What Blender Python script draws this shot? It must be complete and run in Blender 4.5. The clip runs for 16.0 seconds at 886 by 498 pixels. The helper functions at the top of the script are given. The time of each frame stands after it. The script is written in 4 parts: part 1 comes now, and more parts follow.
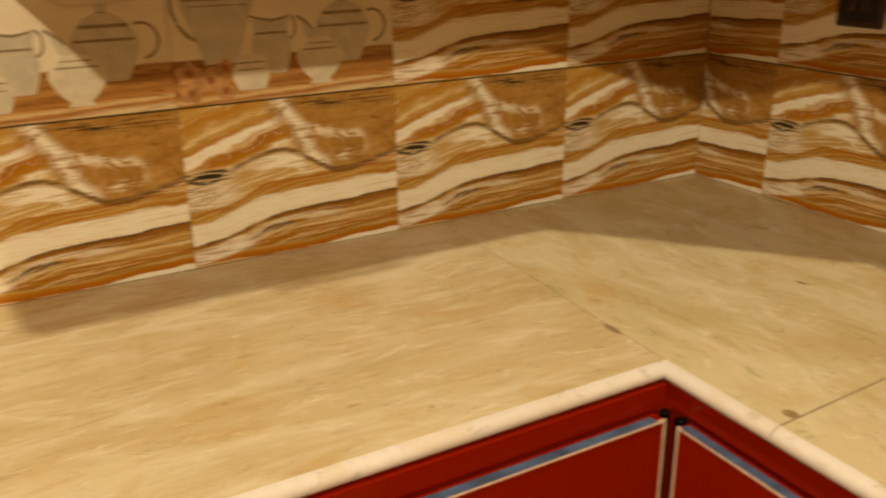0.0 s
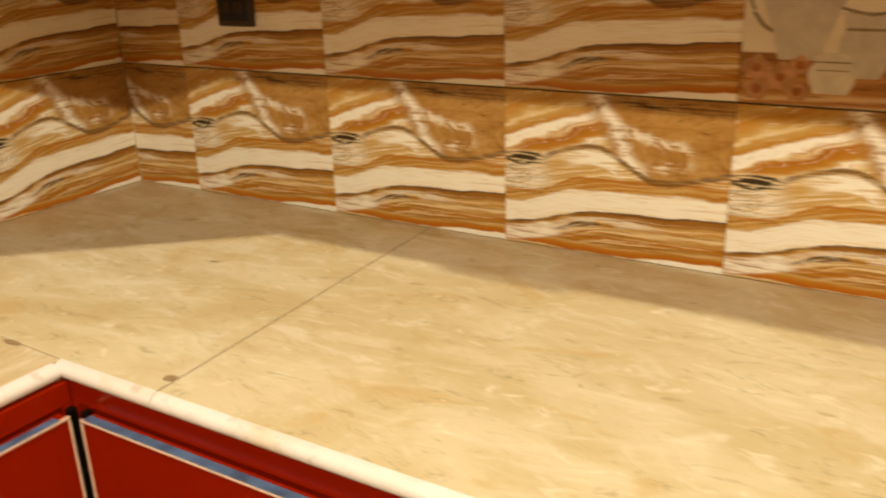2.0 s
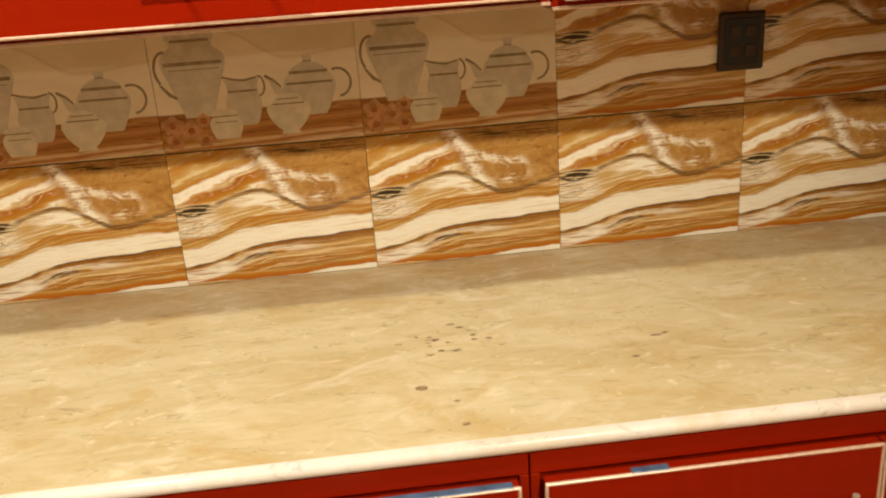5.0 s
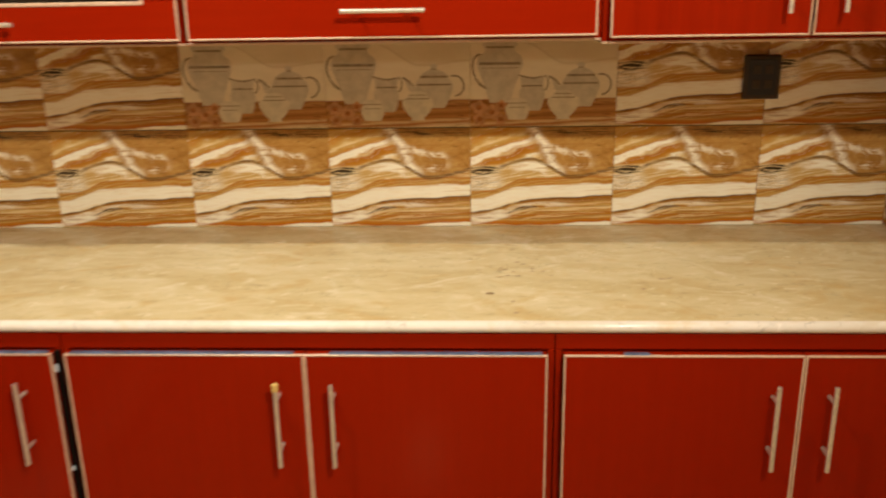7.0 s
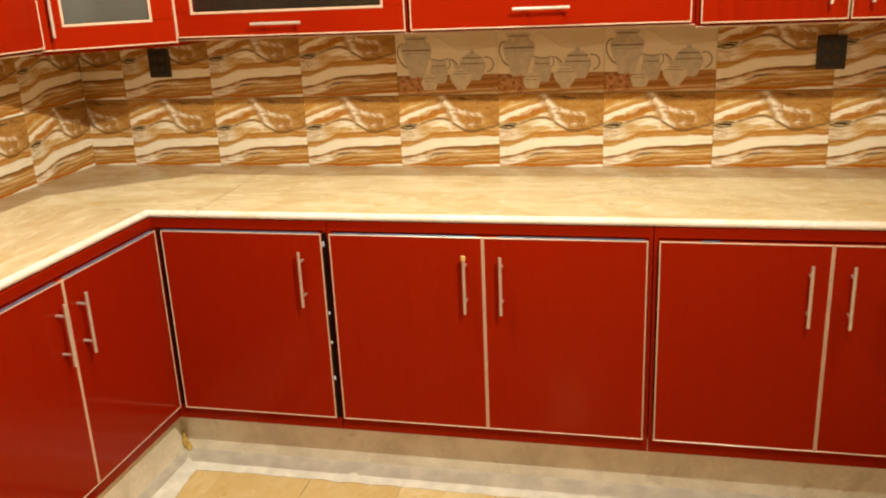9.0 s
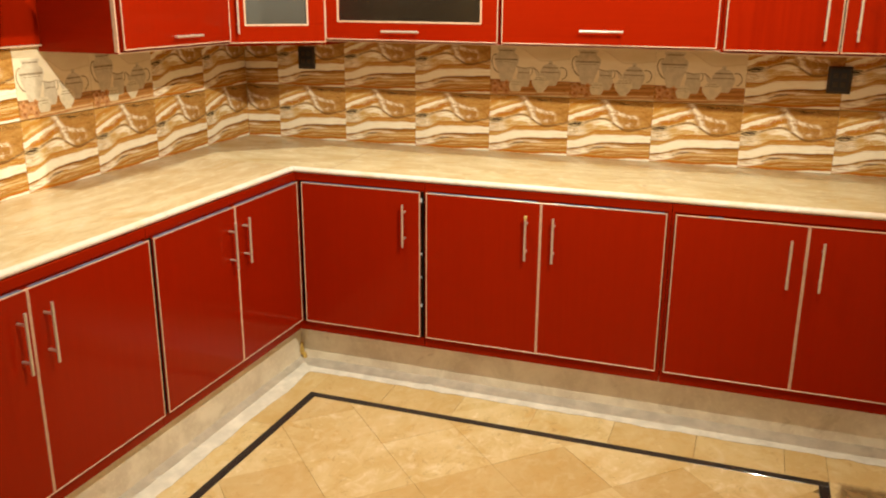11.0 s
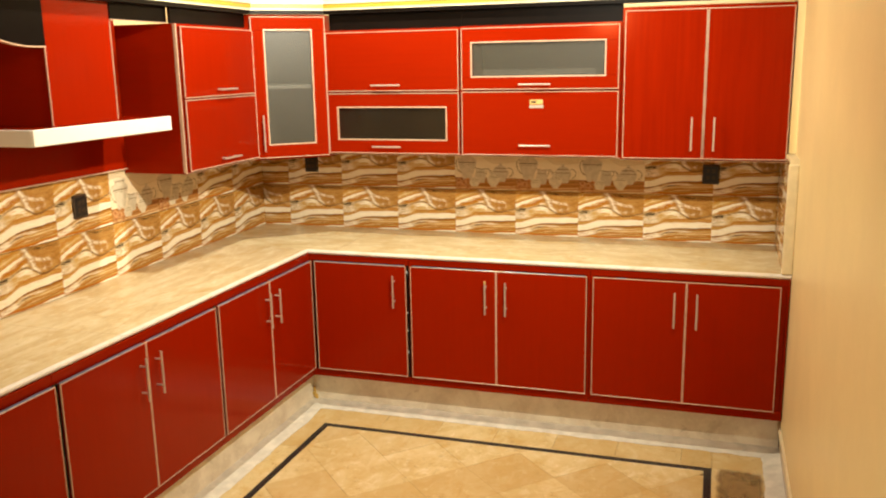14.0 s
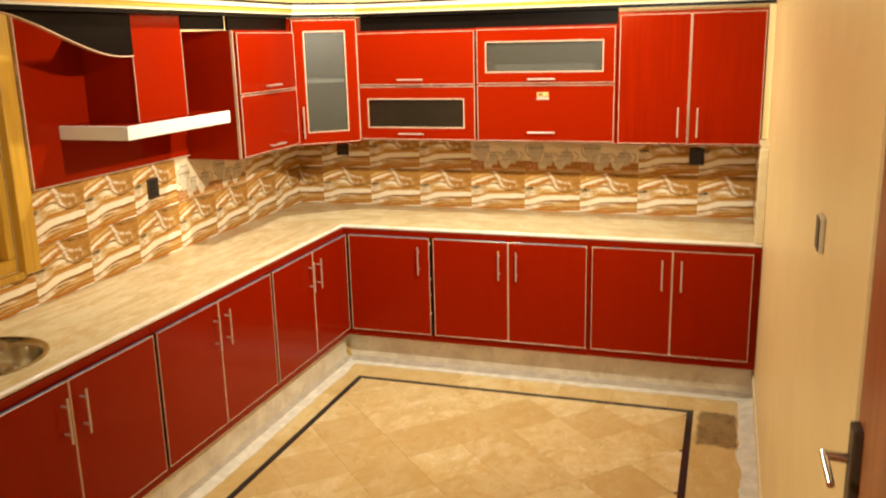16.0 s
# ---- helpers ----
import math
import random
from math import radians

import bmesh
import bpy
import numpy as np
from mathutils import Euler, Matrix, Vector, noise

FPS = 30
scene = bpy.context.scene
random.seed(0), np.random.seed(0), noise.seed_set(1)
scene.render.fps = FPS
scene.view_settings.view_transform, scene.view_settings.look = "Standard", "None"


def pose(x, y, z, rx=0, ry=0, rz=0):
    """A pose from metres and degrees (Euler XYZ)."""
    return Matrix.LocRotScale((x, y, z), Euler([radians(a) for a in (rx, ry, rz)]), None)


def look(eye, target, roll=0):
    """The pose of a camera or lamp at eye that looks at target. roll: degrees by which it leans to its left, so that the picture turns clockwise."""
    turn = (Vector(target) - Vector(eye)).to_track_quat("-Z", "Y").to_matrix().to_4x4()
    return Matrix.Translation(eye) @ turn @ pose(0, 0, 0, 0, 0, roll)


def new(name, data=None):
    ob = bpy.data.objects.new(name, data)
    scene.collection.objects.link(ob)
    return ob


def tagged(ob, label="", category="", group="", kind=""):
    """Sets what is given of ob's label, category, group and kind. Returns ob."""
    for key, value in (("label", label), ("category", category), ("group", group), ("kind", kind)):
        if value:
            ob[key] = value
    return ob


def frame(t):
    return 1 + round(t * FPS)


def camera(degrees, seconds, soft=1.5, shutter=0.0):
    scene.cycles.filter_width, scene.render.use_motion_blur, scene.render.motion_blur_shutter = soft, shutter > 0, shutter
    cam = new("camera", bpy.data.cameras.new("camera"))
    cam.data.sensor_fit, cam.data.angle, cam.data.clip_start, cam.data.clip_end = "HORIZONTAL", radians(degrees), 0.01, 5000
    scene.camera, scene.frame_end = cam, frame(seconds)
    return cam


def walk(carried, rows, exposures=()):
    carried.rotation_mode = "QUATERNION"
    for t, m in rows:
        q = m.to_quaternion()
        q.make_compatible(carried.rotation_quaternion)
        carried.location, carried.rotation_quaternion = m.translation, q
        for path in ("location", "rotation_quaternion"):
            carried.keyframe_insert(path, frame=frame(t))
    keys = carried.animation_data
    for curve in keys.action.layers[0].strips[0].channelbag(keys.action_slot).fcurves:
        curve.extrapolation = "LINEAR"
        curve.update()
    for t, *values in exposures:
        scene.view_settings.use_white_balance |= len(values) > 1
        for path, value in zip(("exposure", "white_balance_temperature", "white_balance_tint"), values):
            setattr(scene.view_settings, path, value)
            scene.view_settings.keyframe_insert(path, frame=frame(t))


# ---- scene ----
cam = camera(54.5, 16.0, 2.0, 0.4)
PATH = [
    (0, (-1.331, -1.288, 1.4), (-0.423, 0.349, 0.698), -0.7),
    (0.5, (-1.229, -1.287, 1.393), (-0.115, 0.213, 0.68), -0.8),
    (1, (-1.187, -1.335, 1.401), (0.09, 0.027, 0.685), -1.8),
    (1.5, (-1.174, -1.404, 1.386), (0.281, -0.213, 0.705), -1.7),
    (2, (-1.206, -1.513, 1.377), (0.393, -0.523, 0.696), -1.9),
    (2.5, (-1.27, -1.67, 1.38), (0.425, -0.838, 0.718), -2.0),
    (3, (-1.298, -1.806, 1.431), (0.48, -1.226, 0.723), -3.1),
    (3.5, (-1.348, -1.877, 1.434), (0.506, -1.598, 0.739), -3.9),
    (4, (-1.407, -1.929, 1.456), (0.472, -1.956, 0.769), -4.6),
    (4.2, (-1.43, -1.938, 1.458), (0.446, -2.051, 0.776), -5.4),
    (6.5, (-1.922, -1.981, 1.503), (-0.033, -2.074, 0.852), -1.6),
    (7, (-2.118, -1.987, 1.506), (-0.213, -1.894, 0.905), -1.0),
    (7.5, (-2.345, -2.032, 1.523), (-0.485, -1.711, 0.863), 0.3),
    (8, (-2.533, -2.05, 1.526), (-0.694, -1.602, 0.881), -0.0),
    (8.5, (-2.761, -2.049, 1.507), (-0.925, -1.618, 0.84), -1.8),
    (9, (-2.937, -2.074, 1.54), (-1.08, -1.636, 0.94), -2.6),
    (9.5, (-3.102, -2.122, 1.551), (-1.272, -1.581, 0.951), 1.0),
    (9.7, (-3.186, -2.153, 1.552), (-1.377, -1.558, 0.941), 1.6),
    (11.8, (-3.960, -2.551, 1.667), (-2.156, -1.844, 1.171), -0.6),
    (12, (-4.025, -2.597, 1.702), (-2.228, -1.855, 1.234), 0.0),
    (12.5, (-4.212, -2.608, 1.749), (-2.383, -1.933, 1.304), 0.4),
    (13, (-4.385, -2.646, 1.801), (-2.543, -2.029, 1.325), -0.5),
    (13.5, (-4.563, -2.655, 1.835), (-2.695, -2.123, 1.358), -1.1),
    (14, (-4.719, -2.678, 1.861), (-2.858, -2.081, 1.440), -1.0),
    (14.5, (-4.882, -2.714, 1.880), (-3.041, -2.067, 1.443), -0.7),
    (15, (-5.035, -2.755, 1.903), (-3.200, -2.081, 1.480), 0.3),
    (15.5, (-5.192, -2.771, 1.941), (-3.332, -2.146, 1.553), 0.4),
    (16, (-5.343, -2.812, 1.989), (-3.499, -2.200, 1.514), -1.4),
]
walk(cam, [(t, look(eye, target, roll)) for t, eye, target, roll in PATH],
     [(0.0, -0.72, 7500, 10), (0.6, -0.70, 7500, 10), (1.2, -0.52, 7300, 10), (2.0, -0.20, 6400, 10), (3.5, -0.26, 6250, 10), (4.2, -0.24, 6050, 10), (6.5, -0.33, 6100, 10),
      (7.2, -0.40, 6150, 10), (8.2, -0.15, 6200, 10), (9.2, 0.10, 6200, 10), (12.0, 0.02, 6350, 10), (16.0, 0.12, 6500, 10)])

# ---- world and lamps ----
world = bpy.data.worlds.new("world")
world.use_nodes = True
scene.world = world
world.node_tree.nodes["Background"].inputs["Color"].default_value = (1.0, 0.78, 0.5, 1)
world.node_tree.nodes["Background"].inputs["Strength"].default_value = 0.02


def point_lamp(name, at, watts, radius, colour):
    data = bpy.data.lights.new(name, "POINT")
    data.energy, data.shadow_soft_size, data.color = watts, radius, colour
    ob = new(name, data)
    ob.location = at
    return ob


WARM = (1.0, 0.92, 0.72)
flood = bpy.data.lights.new("flood_lamp", "SPOT")
flood.energy, flood.shadow_soft_size, flood.color = 335, 0.03, WARM
flood.spot_size, flood.spot_blend = radians(136), 1.0
new("flood_lamp", flood).matrix_basis = look((-2.30, -2.62, 2.60), (-0.25, -0.55, 1.75))
downlight = bpy.data.lights.new("ceiling_downlight", "SPOT")
downlight.energy, downlight.shadow_soft_size, downlight.color = 180, 0.035, WARM
downlight.spot_size, downlight.spot_blend = radians(159), 0.5
new("ceiling_downlight", downlight).matrix_basis = look((-1.25, -1.10, 2.95), (-1.251, -1.10, 1.0))
# added unseen fill lamp that lifts the plinth, doors and opposite wall
point_lamp("rear_fill", (-5.7, -1.5, 2.35), 80, 0.06, WARM)



# ---- material tools ----
class S:
    """A shader socket that takes arithmetic."""

    def __init__(self, tree, socket):
        self.t, self.s = tree, socket

    def _op(self, op, *rest):
        n = self.t.nodes.new("ShaderNodeMath")
        n.operation = op
        for i, v in enumerate((self, *rest)):
            if isinstance(v, S):
                self.t.links.new(v.s, n.inputs[i])
            else:
                n.inputs[i].default_value = v
        return S(self.t, n.outputs[0])

    def __add__(self, o): return self._op("ADD", o)
    def __sub__(self, o): return self._op("SUBTRACT", o)
    def __mul__(self, o): return self._op("MULTIPLY", o)
    def abs(self): return self._op("ABSOLUTE")

    def step(self, a, b):
        """0 below a, 1 above b, smooth between (a may be larger than b)."""
        n = self.t.nodes.new("ShaderNodeMapRange")
        n.interpolation_type = "SMOOTHSTEP"
        lo, hi = min(a, b), max(a, b)
        self.t.links.new(self.s, n.inputs[0])
        n.inputs[1].default_value, n.inputs[2].default_value = lo, hi
        n.inputs[3].default_value, n.inputs[4].default_value = (0, 1) if a < b else (1, 0)
        return S(self.t, n.outputs[0])

    def bump_at(self, centre, width):
        """A smooth bump of height 1 round a value."""
        return (self - centre).abs().step(width, 0.0)

    def ramp(self, stops):
        n = self.t.nodes.new("ShaderNodeValToRGB")
        e = n.color_ramp.elements
        while len(e) < len(stops):
            e.new(0.5)
        for k, (at, c) in enumerate(stops):
            e[k].position = at
        for k, (at, c) in enumerate(stops):
            e[k].color = (*c, 1)
        self.t.links.new(self.s, n.inputs[0])
        return S(self.t, n.outputs[0])


class Mat:
    def __init__(self, name, rough=0.5, metal=0.0, coat=0.0, coat_rough=0.05):
        self.m = bpy.data.materials.new(name)
        self.m.use_nodes = True
        self.t = self.m.node_tree
        self.p = self.t.nodes["Principled BSDF"]
        self.set(Roughness=rough, Metallic=metal)
        self.p.inputs["Coat Weight"].default_value = coat
        self.p.inputs["Coat Roughness"].default_value = coat_rough

    def set(self, **kw):
        for k, v in kw.items():
            self.put(k, v)
        return self

    def put(self, name, v):
        i = self.p.inputs[name]
        if isinstance(v, S):
            self.t.links.new(v.s, i)
        elif isinstance(v, tuple):
            i.default_value = (*v, 1)
        else:
            i.default_value = v

    def coords(self, kind="Object"):
        if kind == "World":
            return S(self.t, self.t.nodes.new("ShaderNodeNewGeometry").outputs["Position"])
        return S(self.t, self.t.nodes.new("ShaderNodeTexCoord").outputs[kind])

    def join(self, x, y):
        n = self.t.nodes.new("ShaderNodeCombineXYZ")
        self.t.links.new(x.s, n.inputs[0])
        self.t.links.new(y.s, n.inputs[1])
        return S(self.t, n.outputs[0])

    def split(self, v):
        n = self.t.nodes.new("ShaderNodeSeparateXYZ")
        self.t.links.new(v.s, n.inputs[0])
        return [S(self.t, o) for o in n.outputs]

    def scaled(self, v, scale, turn=0.0):
        n = self.t.nodes.new("ShaderNodeMapping")
        self.t.links.new(v.s, n.inputs[0])
        n.inputs["Scale"].default_value = scale
        n.inputs["Rotation"].default_value = (0, 0, radians(turn))
        return S(self.t, n.outputs[0])

    def noise(self, v, scale, detail=4.0, rough=0.55, warp=0.0):
        n = self.t.nodes.new("ShaderNodeTexNoise")
        self.t.links.new(v.s, n.inputs["Vector"])
        n.inputs["Scale"].default_value, n.inputs["Detail"].default_value = scale, detail
        n.inputs["Roughness"].default_value, n.inputs["Distortion"].default_value = rough, warp
        return S(self.t, n.outputs["Fac"])

    def mix(self, fac, a, b, mode="MIX"):
        n = self.t.nodes.new("ShaderNodeMix")
        n.data_type, n.blend_type = "RGBA", mode
        for i, v in ((0, fac), (6, a), (7, b)):
            if isinstance(v, S):
                self.t.links.new(v.s, n.inputs[i])
            else:
                n.inputs[i].default_value = (*v, 1) if isinstance(v, tuple) else v
        return S(self.t, n.outputs[2])

    def random(self):
        return S(self.t, self.t.nodes.new("ShaderNodeObjectInfo").outputs["Random"])

    def bump(self, height, strength=0.2, distance=0.002):
        n = self.t.nodes.new("ShaderNodeBump")
        n.inputs["Strength"].default_value, n.inputs["Distance"].default_value = strength, distance
        self.t.links.new(height.s, n.inputs["Height"])
        self.t.links.new(n.outputs[0], self.p.inputs["Normal"])
        return self


def red_laminate(name, scale, figure):
    m = Mat(name, 0.34, coat=0.02, coat_rough=0.06)
    m.put("Specular IOR Level", 0.22)
    m.put("Specular Tint", (1.0, 0.24, 0.07))
    v = m.coords("World")
    grain = m.noise(m.scaled(v, scale), 1.0, 6, 0.6, 0.4)
    broad = m.noise(v, 2.2, 3)
    c = m.mix(grain.step(0.3, 0.75) * figure, (0.228, 0.0092, 0.0005), (0.165, 0.0055, 0.0004))
    c = m.mix(broad.step(0.35, 0.7) * 0.3, c, (0.22, 0.0095, 0.0007))
    m.put("Base Color", c)
    m.put("Roughness", m.noise(v, 30, 3) * 0.06 + broad * 0.05 + 0.08)
    return m.bump(grain, 0.03 * figure, 0.001).m


def metal(name, colour, rough, grain=140, amount=1.0):
    m = Mat(name, rough, amount)
    v = m.coords("World")
    n = m.noise(v, grain, 3)
    m.put("Base Color", m.mix(n.step(0.3, 0.7), tuple(0.8 * c for c in colour), colour))
    m.put("Roughness", n * 0.2 + (rough - 0.1))
    return m.m


def plain(name, colour, rough=0.5, spread=0.15, scale=12.0, relief=0.0, coat=0.0, gloss=0.5):
    m = Mat(name, rough, coat=coat)
    m.put("Specular IOR Level", gloss)
    v = m.coords("World")
    n = m.noise(v, scale, 5, 0.6)
    fine = m.noise(v, scale * 14, 3)
    dark = tuple(c * (1 - spread) for c in colour)
    c = m.mix(n.step(0.3, 0.7), dark, colour)
    c = m.mix(fine.step(0.35, 0.75) * 0.3, c, tuple(c0 * (1 - 0.6 * spread) for c0 in colour))
    m.put("Base Color", c)
    m.put("Roughness", fine * 0.12 + (rough - 0.06))
    if relief:
        m.bump(fine + n * 0.6, relief, 0.002)
    return m.m


def wall_tile_print():
    """Glazed tile with an onyx print of layered bands; u and v run over one whole tile."""
    m = Mat("onyx_print_tile", 0.16)
    m.put("Specular IOR Level", 0.22)
    uv = m.coords("UV")
    u, v, _ = m.split(uv)
    soft = m.noise(m.scaled(uv, (3, 6, 1)), 1.0, 4, 0.55)
    streak = m.noise(m.scaled(uv, (2.2, 34, 1)), 1.0, 5, 0.65, 0.6)
    fine = m.noise(m.scaled(uv, (7, 70, 1)), 1.0, 4, 0.6, 0.4)
    warp = m.noise(m.scaled(uv, (5, 5, 1)), 1.0, 5, 0.6, 0.8)
    CREAM, IVORY, TAN = (0.72, 0.54, 0.28), (0.87, 0.795, 0.63), (0.53, 0.32, 0.09)
    ORANGE, RUST, BROWN, DARK = (0.45, 0.195, 0.022), (0.37, 0.12, 0.009), (0.125, 0.056, 0.014), (0.045, 0.026, 0.012)
    DEEP = (0.29, 0.115, 0.014)
    vv = v + (soft - 0.5) * 0.050 + (warp - 0.5) * 0.030 + (streak - 0.5) * 0.026
    # four edges that part the layers: a dark thread, the top of the white bed, the top of the orange bed, the brown wave
    rise = u * 0.05 + u.step(0.0, 0.52) * 0.115
    thread = vv - rise - 0.140
    bed = vv - u.step(0.08, 0.36) * 0.110 - u * 0.035 - 0.285 + (fine - 0.5) * 0.02
    rust_top = vv - u.step(0.14, 0.38) * 0.118 - u * 0.025 - 0.365
    high_wave = u.bump_at(0.41, 0.30) * 0.105 - u.bump_at(0.74, 0.30) * 0.080 + u.step(0.86, 1.05) * 0.02 - u.step(0.26, 0.05) * 0.055
    w = vv - high_wave
    wave = w - 0.575
    foot = vv - u.step(0.45, 1.0) * 0.034
    flow = m.join(u, thread)
    lines = m.noise(m.scaled(flow, (1.5, 52, 1)), 1.0, 4, 0.6, 0.25)
    hair = m.noise(m.scaled(flow, (2.4, 130, 1)), 1.0, 3, 0.55, 0.2)
    # the foot: red-orange beds with pale flecks, whiter to one side
    low = foot.ramp([(0.0, TAN), (0.008, CREAM), (0.015, RUST), (0.030, (0.46, 0.13, 0.008)), (0.046, ORANGE), (0.062, TAN), (0.078, DEEP), (0.090, ORANGE),
                     (0.112, RUST), (0.126, TAN), (0.142, ORANGE), (0.158, CREAM), (0.175, TAN), (0.192, ORANGE), (0.215, TAN), (0.235, DEEP)])
    low = m.mix(u.step(0.48, 0.64) * foot.step(0.012, 0.002), low, IVORY)
    low = m.mix(lines.step(0.54, 0.60) * foot.step(0.03, 0.06) * 0.75, low, DEEP)
    low = m.mix(lines.step(0.46, 0.40) * foot.step(0.04, 0.08) * 0.75, low, CREAM)
    pale = (u + (warp - 0.5) * 0.25).step(0.34, 0.20) * (thread + 0.075).abs().step(0.062, 0.040)
    low = m.mix(pale * (streak * 0.5 + fine * 0.5).step(0.62, 0.44), low, IVORY)
    drift = (thread + 0.062 + (u - 0.5) * 0.05).abs().step(0.035, 0.012) * u.bump_at(0.50, 0.30)
    low = m.mix(drift * fine.step(0.40, 0.56), low, IVORY)
    knot = ((thread + 0.060 + (u - 0.36).abs() * 0.16).abs().step(0.011, 0.005)) * (u - 0.36).abs().step(0.12, 0.08)
    low = m.mix(knot * hair.step(0.36, 0.50) * 0.9, low, DARK)
    low = m.mix((thread + 0.078).abs().step(0.008, 0.002) * (u - 0.40).abs().step(0.10, 0.04) * 0.8, low, BROWN)
    # the white bed above the dark thread
    white = m.mix(fine.step(0.46, 0.68) * 0.45, IVORY, CREAM)
    white = m.mix(lines.step(0.57, 0.64) * 0.35, white, TAN)
    white = m.mix(hair.step(0.60, 0.68) * u.step(0.32, 0.22) * 0.5, white, TAN)
    white = m.mix(thread.step(0.045, 0.012) * streak.step(0.46, 0.58) * 0.7, white, CREAM)
    c = m.mix(thread.step(0.000, 0.010), low, white)
    # the orange bed
    orange = m.mix(lines.step(0.44, 0.56), ORANGE, TAN)
    orange = m.mix(hair.step(0.56, 0.61) * 0.85, orange, DEEP)
    orange = m.mix(hair.step(0.42, 0.36) * 0.55, orange, CREAM)
    c = m.mix(bed.step(-0.010, 0.010), c, orange)
    c = m.mix((rust_top + 0.012).abs().step(0.011, 0.003) * streak.step(0.62, 0.46) * 0.85, c, RUST)
    # pale layered slope up to the wave
    slope = m.mix(lines.step(0.42, 0.58), CREAM, TAN)
    slope = m.mix(hair.step(0.44, 0.38) * 0.8, slope, IVORY)
    slope = m.mix(hair.step(0.57, 0.63) * 0.6, slope, ORANGE)
    shelf_side = u.step(0.27, 0.16)
    slope = m.mix(shelf_side * fine.step(0.60, 0.40) * 0.85, slope, IVORY)
    slope = m.mix(shelf_side * hair.bump_at(0.50, 0.035) * 0.9, slope, BROWN)
    mound = (u - 0.42 + (warp - 0.5) * 0.08).abs().step(0.16, 0.08) * (wave + 0.062).abs().step(0.052, 0.030)
    slope = m.mix(mound * fine.step(0.68, 0.48), slope, IVORY)
    slope = m.mix((u - 0.26).abs().step(0.12, 0.03) * (wave + 0.075).abs().step(0.05, 0.02) * streak.step(0.62, 0.45) * 0.75, slope, TAN)
    slope = m.mix(u.step(0.56, 0.66) * (streak * 0.5 + fine * 0.5).step(0.44, 0.56) * 0.85, slope, ORANGE)
    c = m.mix(rust_top.step(-0.006, 0.006), c, slope)
    c = m.mix(thread.abs().step(0.0105, 0.0035) * (streak.step(0.68, 0.40) * 0.55 + 0.4), c, BROWN)
    bands = c
    # above the dark wave: slanted pale layers on one side, mottled ochre on the other
    q = v - u * 0.50 + (soft - 0.5) * 0.14 + (warp - 0.5) * 0.07 + (streak - 0.5) * 0.06
    slant = q.ramp([(0.36, ORANGE), (0.43, TAN), (0.465, CREAM), (0.50, IVORY), (0.52, TAN), (0.54, ORANGE), (0.595, RUST), (0.62, CREAM), (0.64, IVORY),
                    (0.680, IVORY), (0.70, ORANGE), (0.755, TAN), (0.775, CREAM), (0.80, TAN), (0.86, ORANGE), (0.93, TAN)])
    slines = m.noise(m.scaled(m.join(u, q), (2.5, 40, 1)), 1.0, 4, 0.6, 0.4)
    slant = m.mix(slines.step(0.55, 0.62) * 0.8, slant, ORANGE)
    slant = m.mix(slines.step(0.42, 0.36) * 0.8, slant, IVORY)
    slant = m.mix((slines - 0.5).abs().step(0.012, 0.004) * q.bump_at(0.60, 0.10) * 0.5, slant, DEEP)
    blot = m.noise(m.scaled(uv, (9, 9, 1)), 1.0, 6, 0.65, 1.4)
    ochre = blot.ramp([(0.3, (0.29, 0.130, 0.024)), (0.48, (0.40, 0.20, 0.046)), (0.6, (0.46, 0.255, 0.07)), (0.75, TAN)])
    ochre = m.mix(streak.step(0.52, 0.70) * 0.6, ochre, (0.29, 0.12, 0.024))
    ridge = (v - 0.79 + (u - 0.5) * 0.26 + (warp - 0.5) * 0.20).bump_at(0.0, 0.055) * u.step(0.48, 0.56) * u.step(0.90, 0.78)
    heap = (w - 0.655 + (soft - 0.5) * 0.10).bump_at(0.0, 0.060) * u.bump_at(0.76, 0.13)
    ochre = m.mix((ridge * 0.8 + heap) * (blot * 0.5 + fine * 0.4 + warp * 0.1).step(0.46, 0.54) * 0.9, ochre, IVORY)
    fleck = m.noise(m.scaled(uv, (13, 34, 1)), 1.0, 4, 0.6, 0.6)
    ochre = m.mix(fleck.step(0.64, 0.70) * u.step(0.5, 0.6) * 0.7, ochre, BROWN)
    vein = (u - (v * -0.40 + 0.835) + (soft - 0.5) * 0.12 + (warp - 0.5) * 0.08).bump_at(0.0, 0.058)
    upper = m.mix((u + (v - 0.85) * 0.35 + (soft - 0.5) * 0.12 + (warp - 0.5) * 0.1).step(0.38, 0.48), slant, ochre)
    upper = m.mix(vein * (blot * 0.6 + fine * 0.4).step(0.38, 0.50) * 0.95, upper, IVORY)
    scratch = (streak - 0.5).abs().step(0.045, 0.020) * v.bump_at(0.945, 0.055) * u.step(0.44, 0.56)
    upper = m.mix(scratch, upper, DARK)
    c = m.mix(wave.step(0.004, 0.020), bands, upper)
    c = m.mix((wave + (fine - 0.5) * 0.035).abs().step(0.024, 0.008) * u.step(0.14, 0.24) * (streak.step(0.66, 0.40) * 0.45 + 0.42), c, BROWN)
    # the dark eye at the end of the wave
    near = (v - 0.570).abs().step(0.062, 0.034) * (u - 0.09).abs().step(0.14, 0.06)
    rings = (v - 0.570).abs() + (u - 0.09).abs() * 0.20 + (fine - 0.5) * 0.07 + (warp - 0.5) * 0.03
    c = m.mix(near * 0.8, c, CREAM)
    c = m.mix(near * (rings - 0.040).abs().step(0.010, 0.003), c, DARK)
    c = m.mix(near * rings.step(0.026, 0.018), c, DARK)
    c = m.mix(fine.step(0.55, 0.8) * 0.15, c, TAN)
    c = m.mix(v.step(0.988, 0.998) * 0.8, c, DARK)
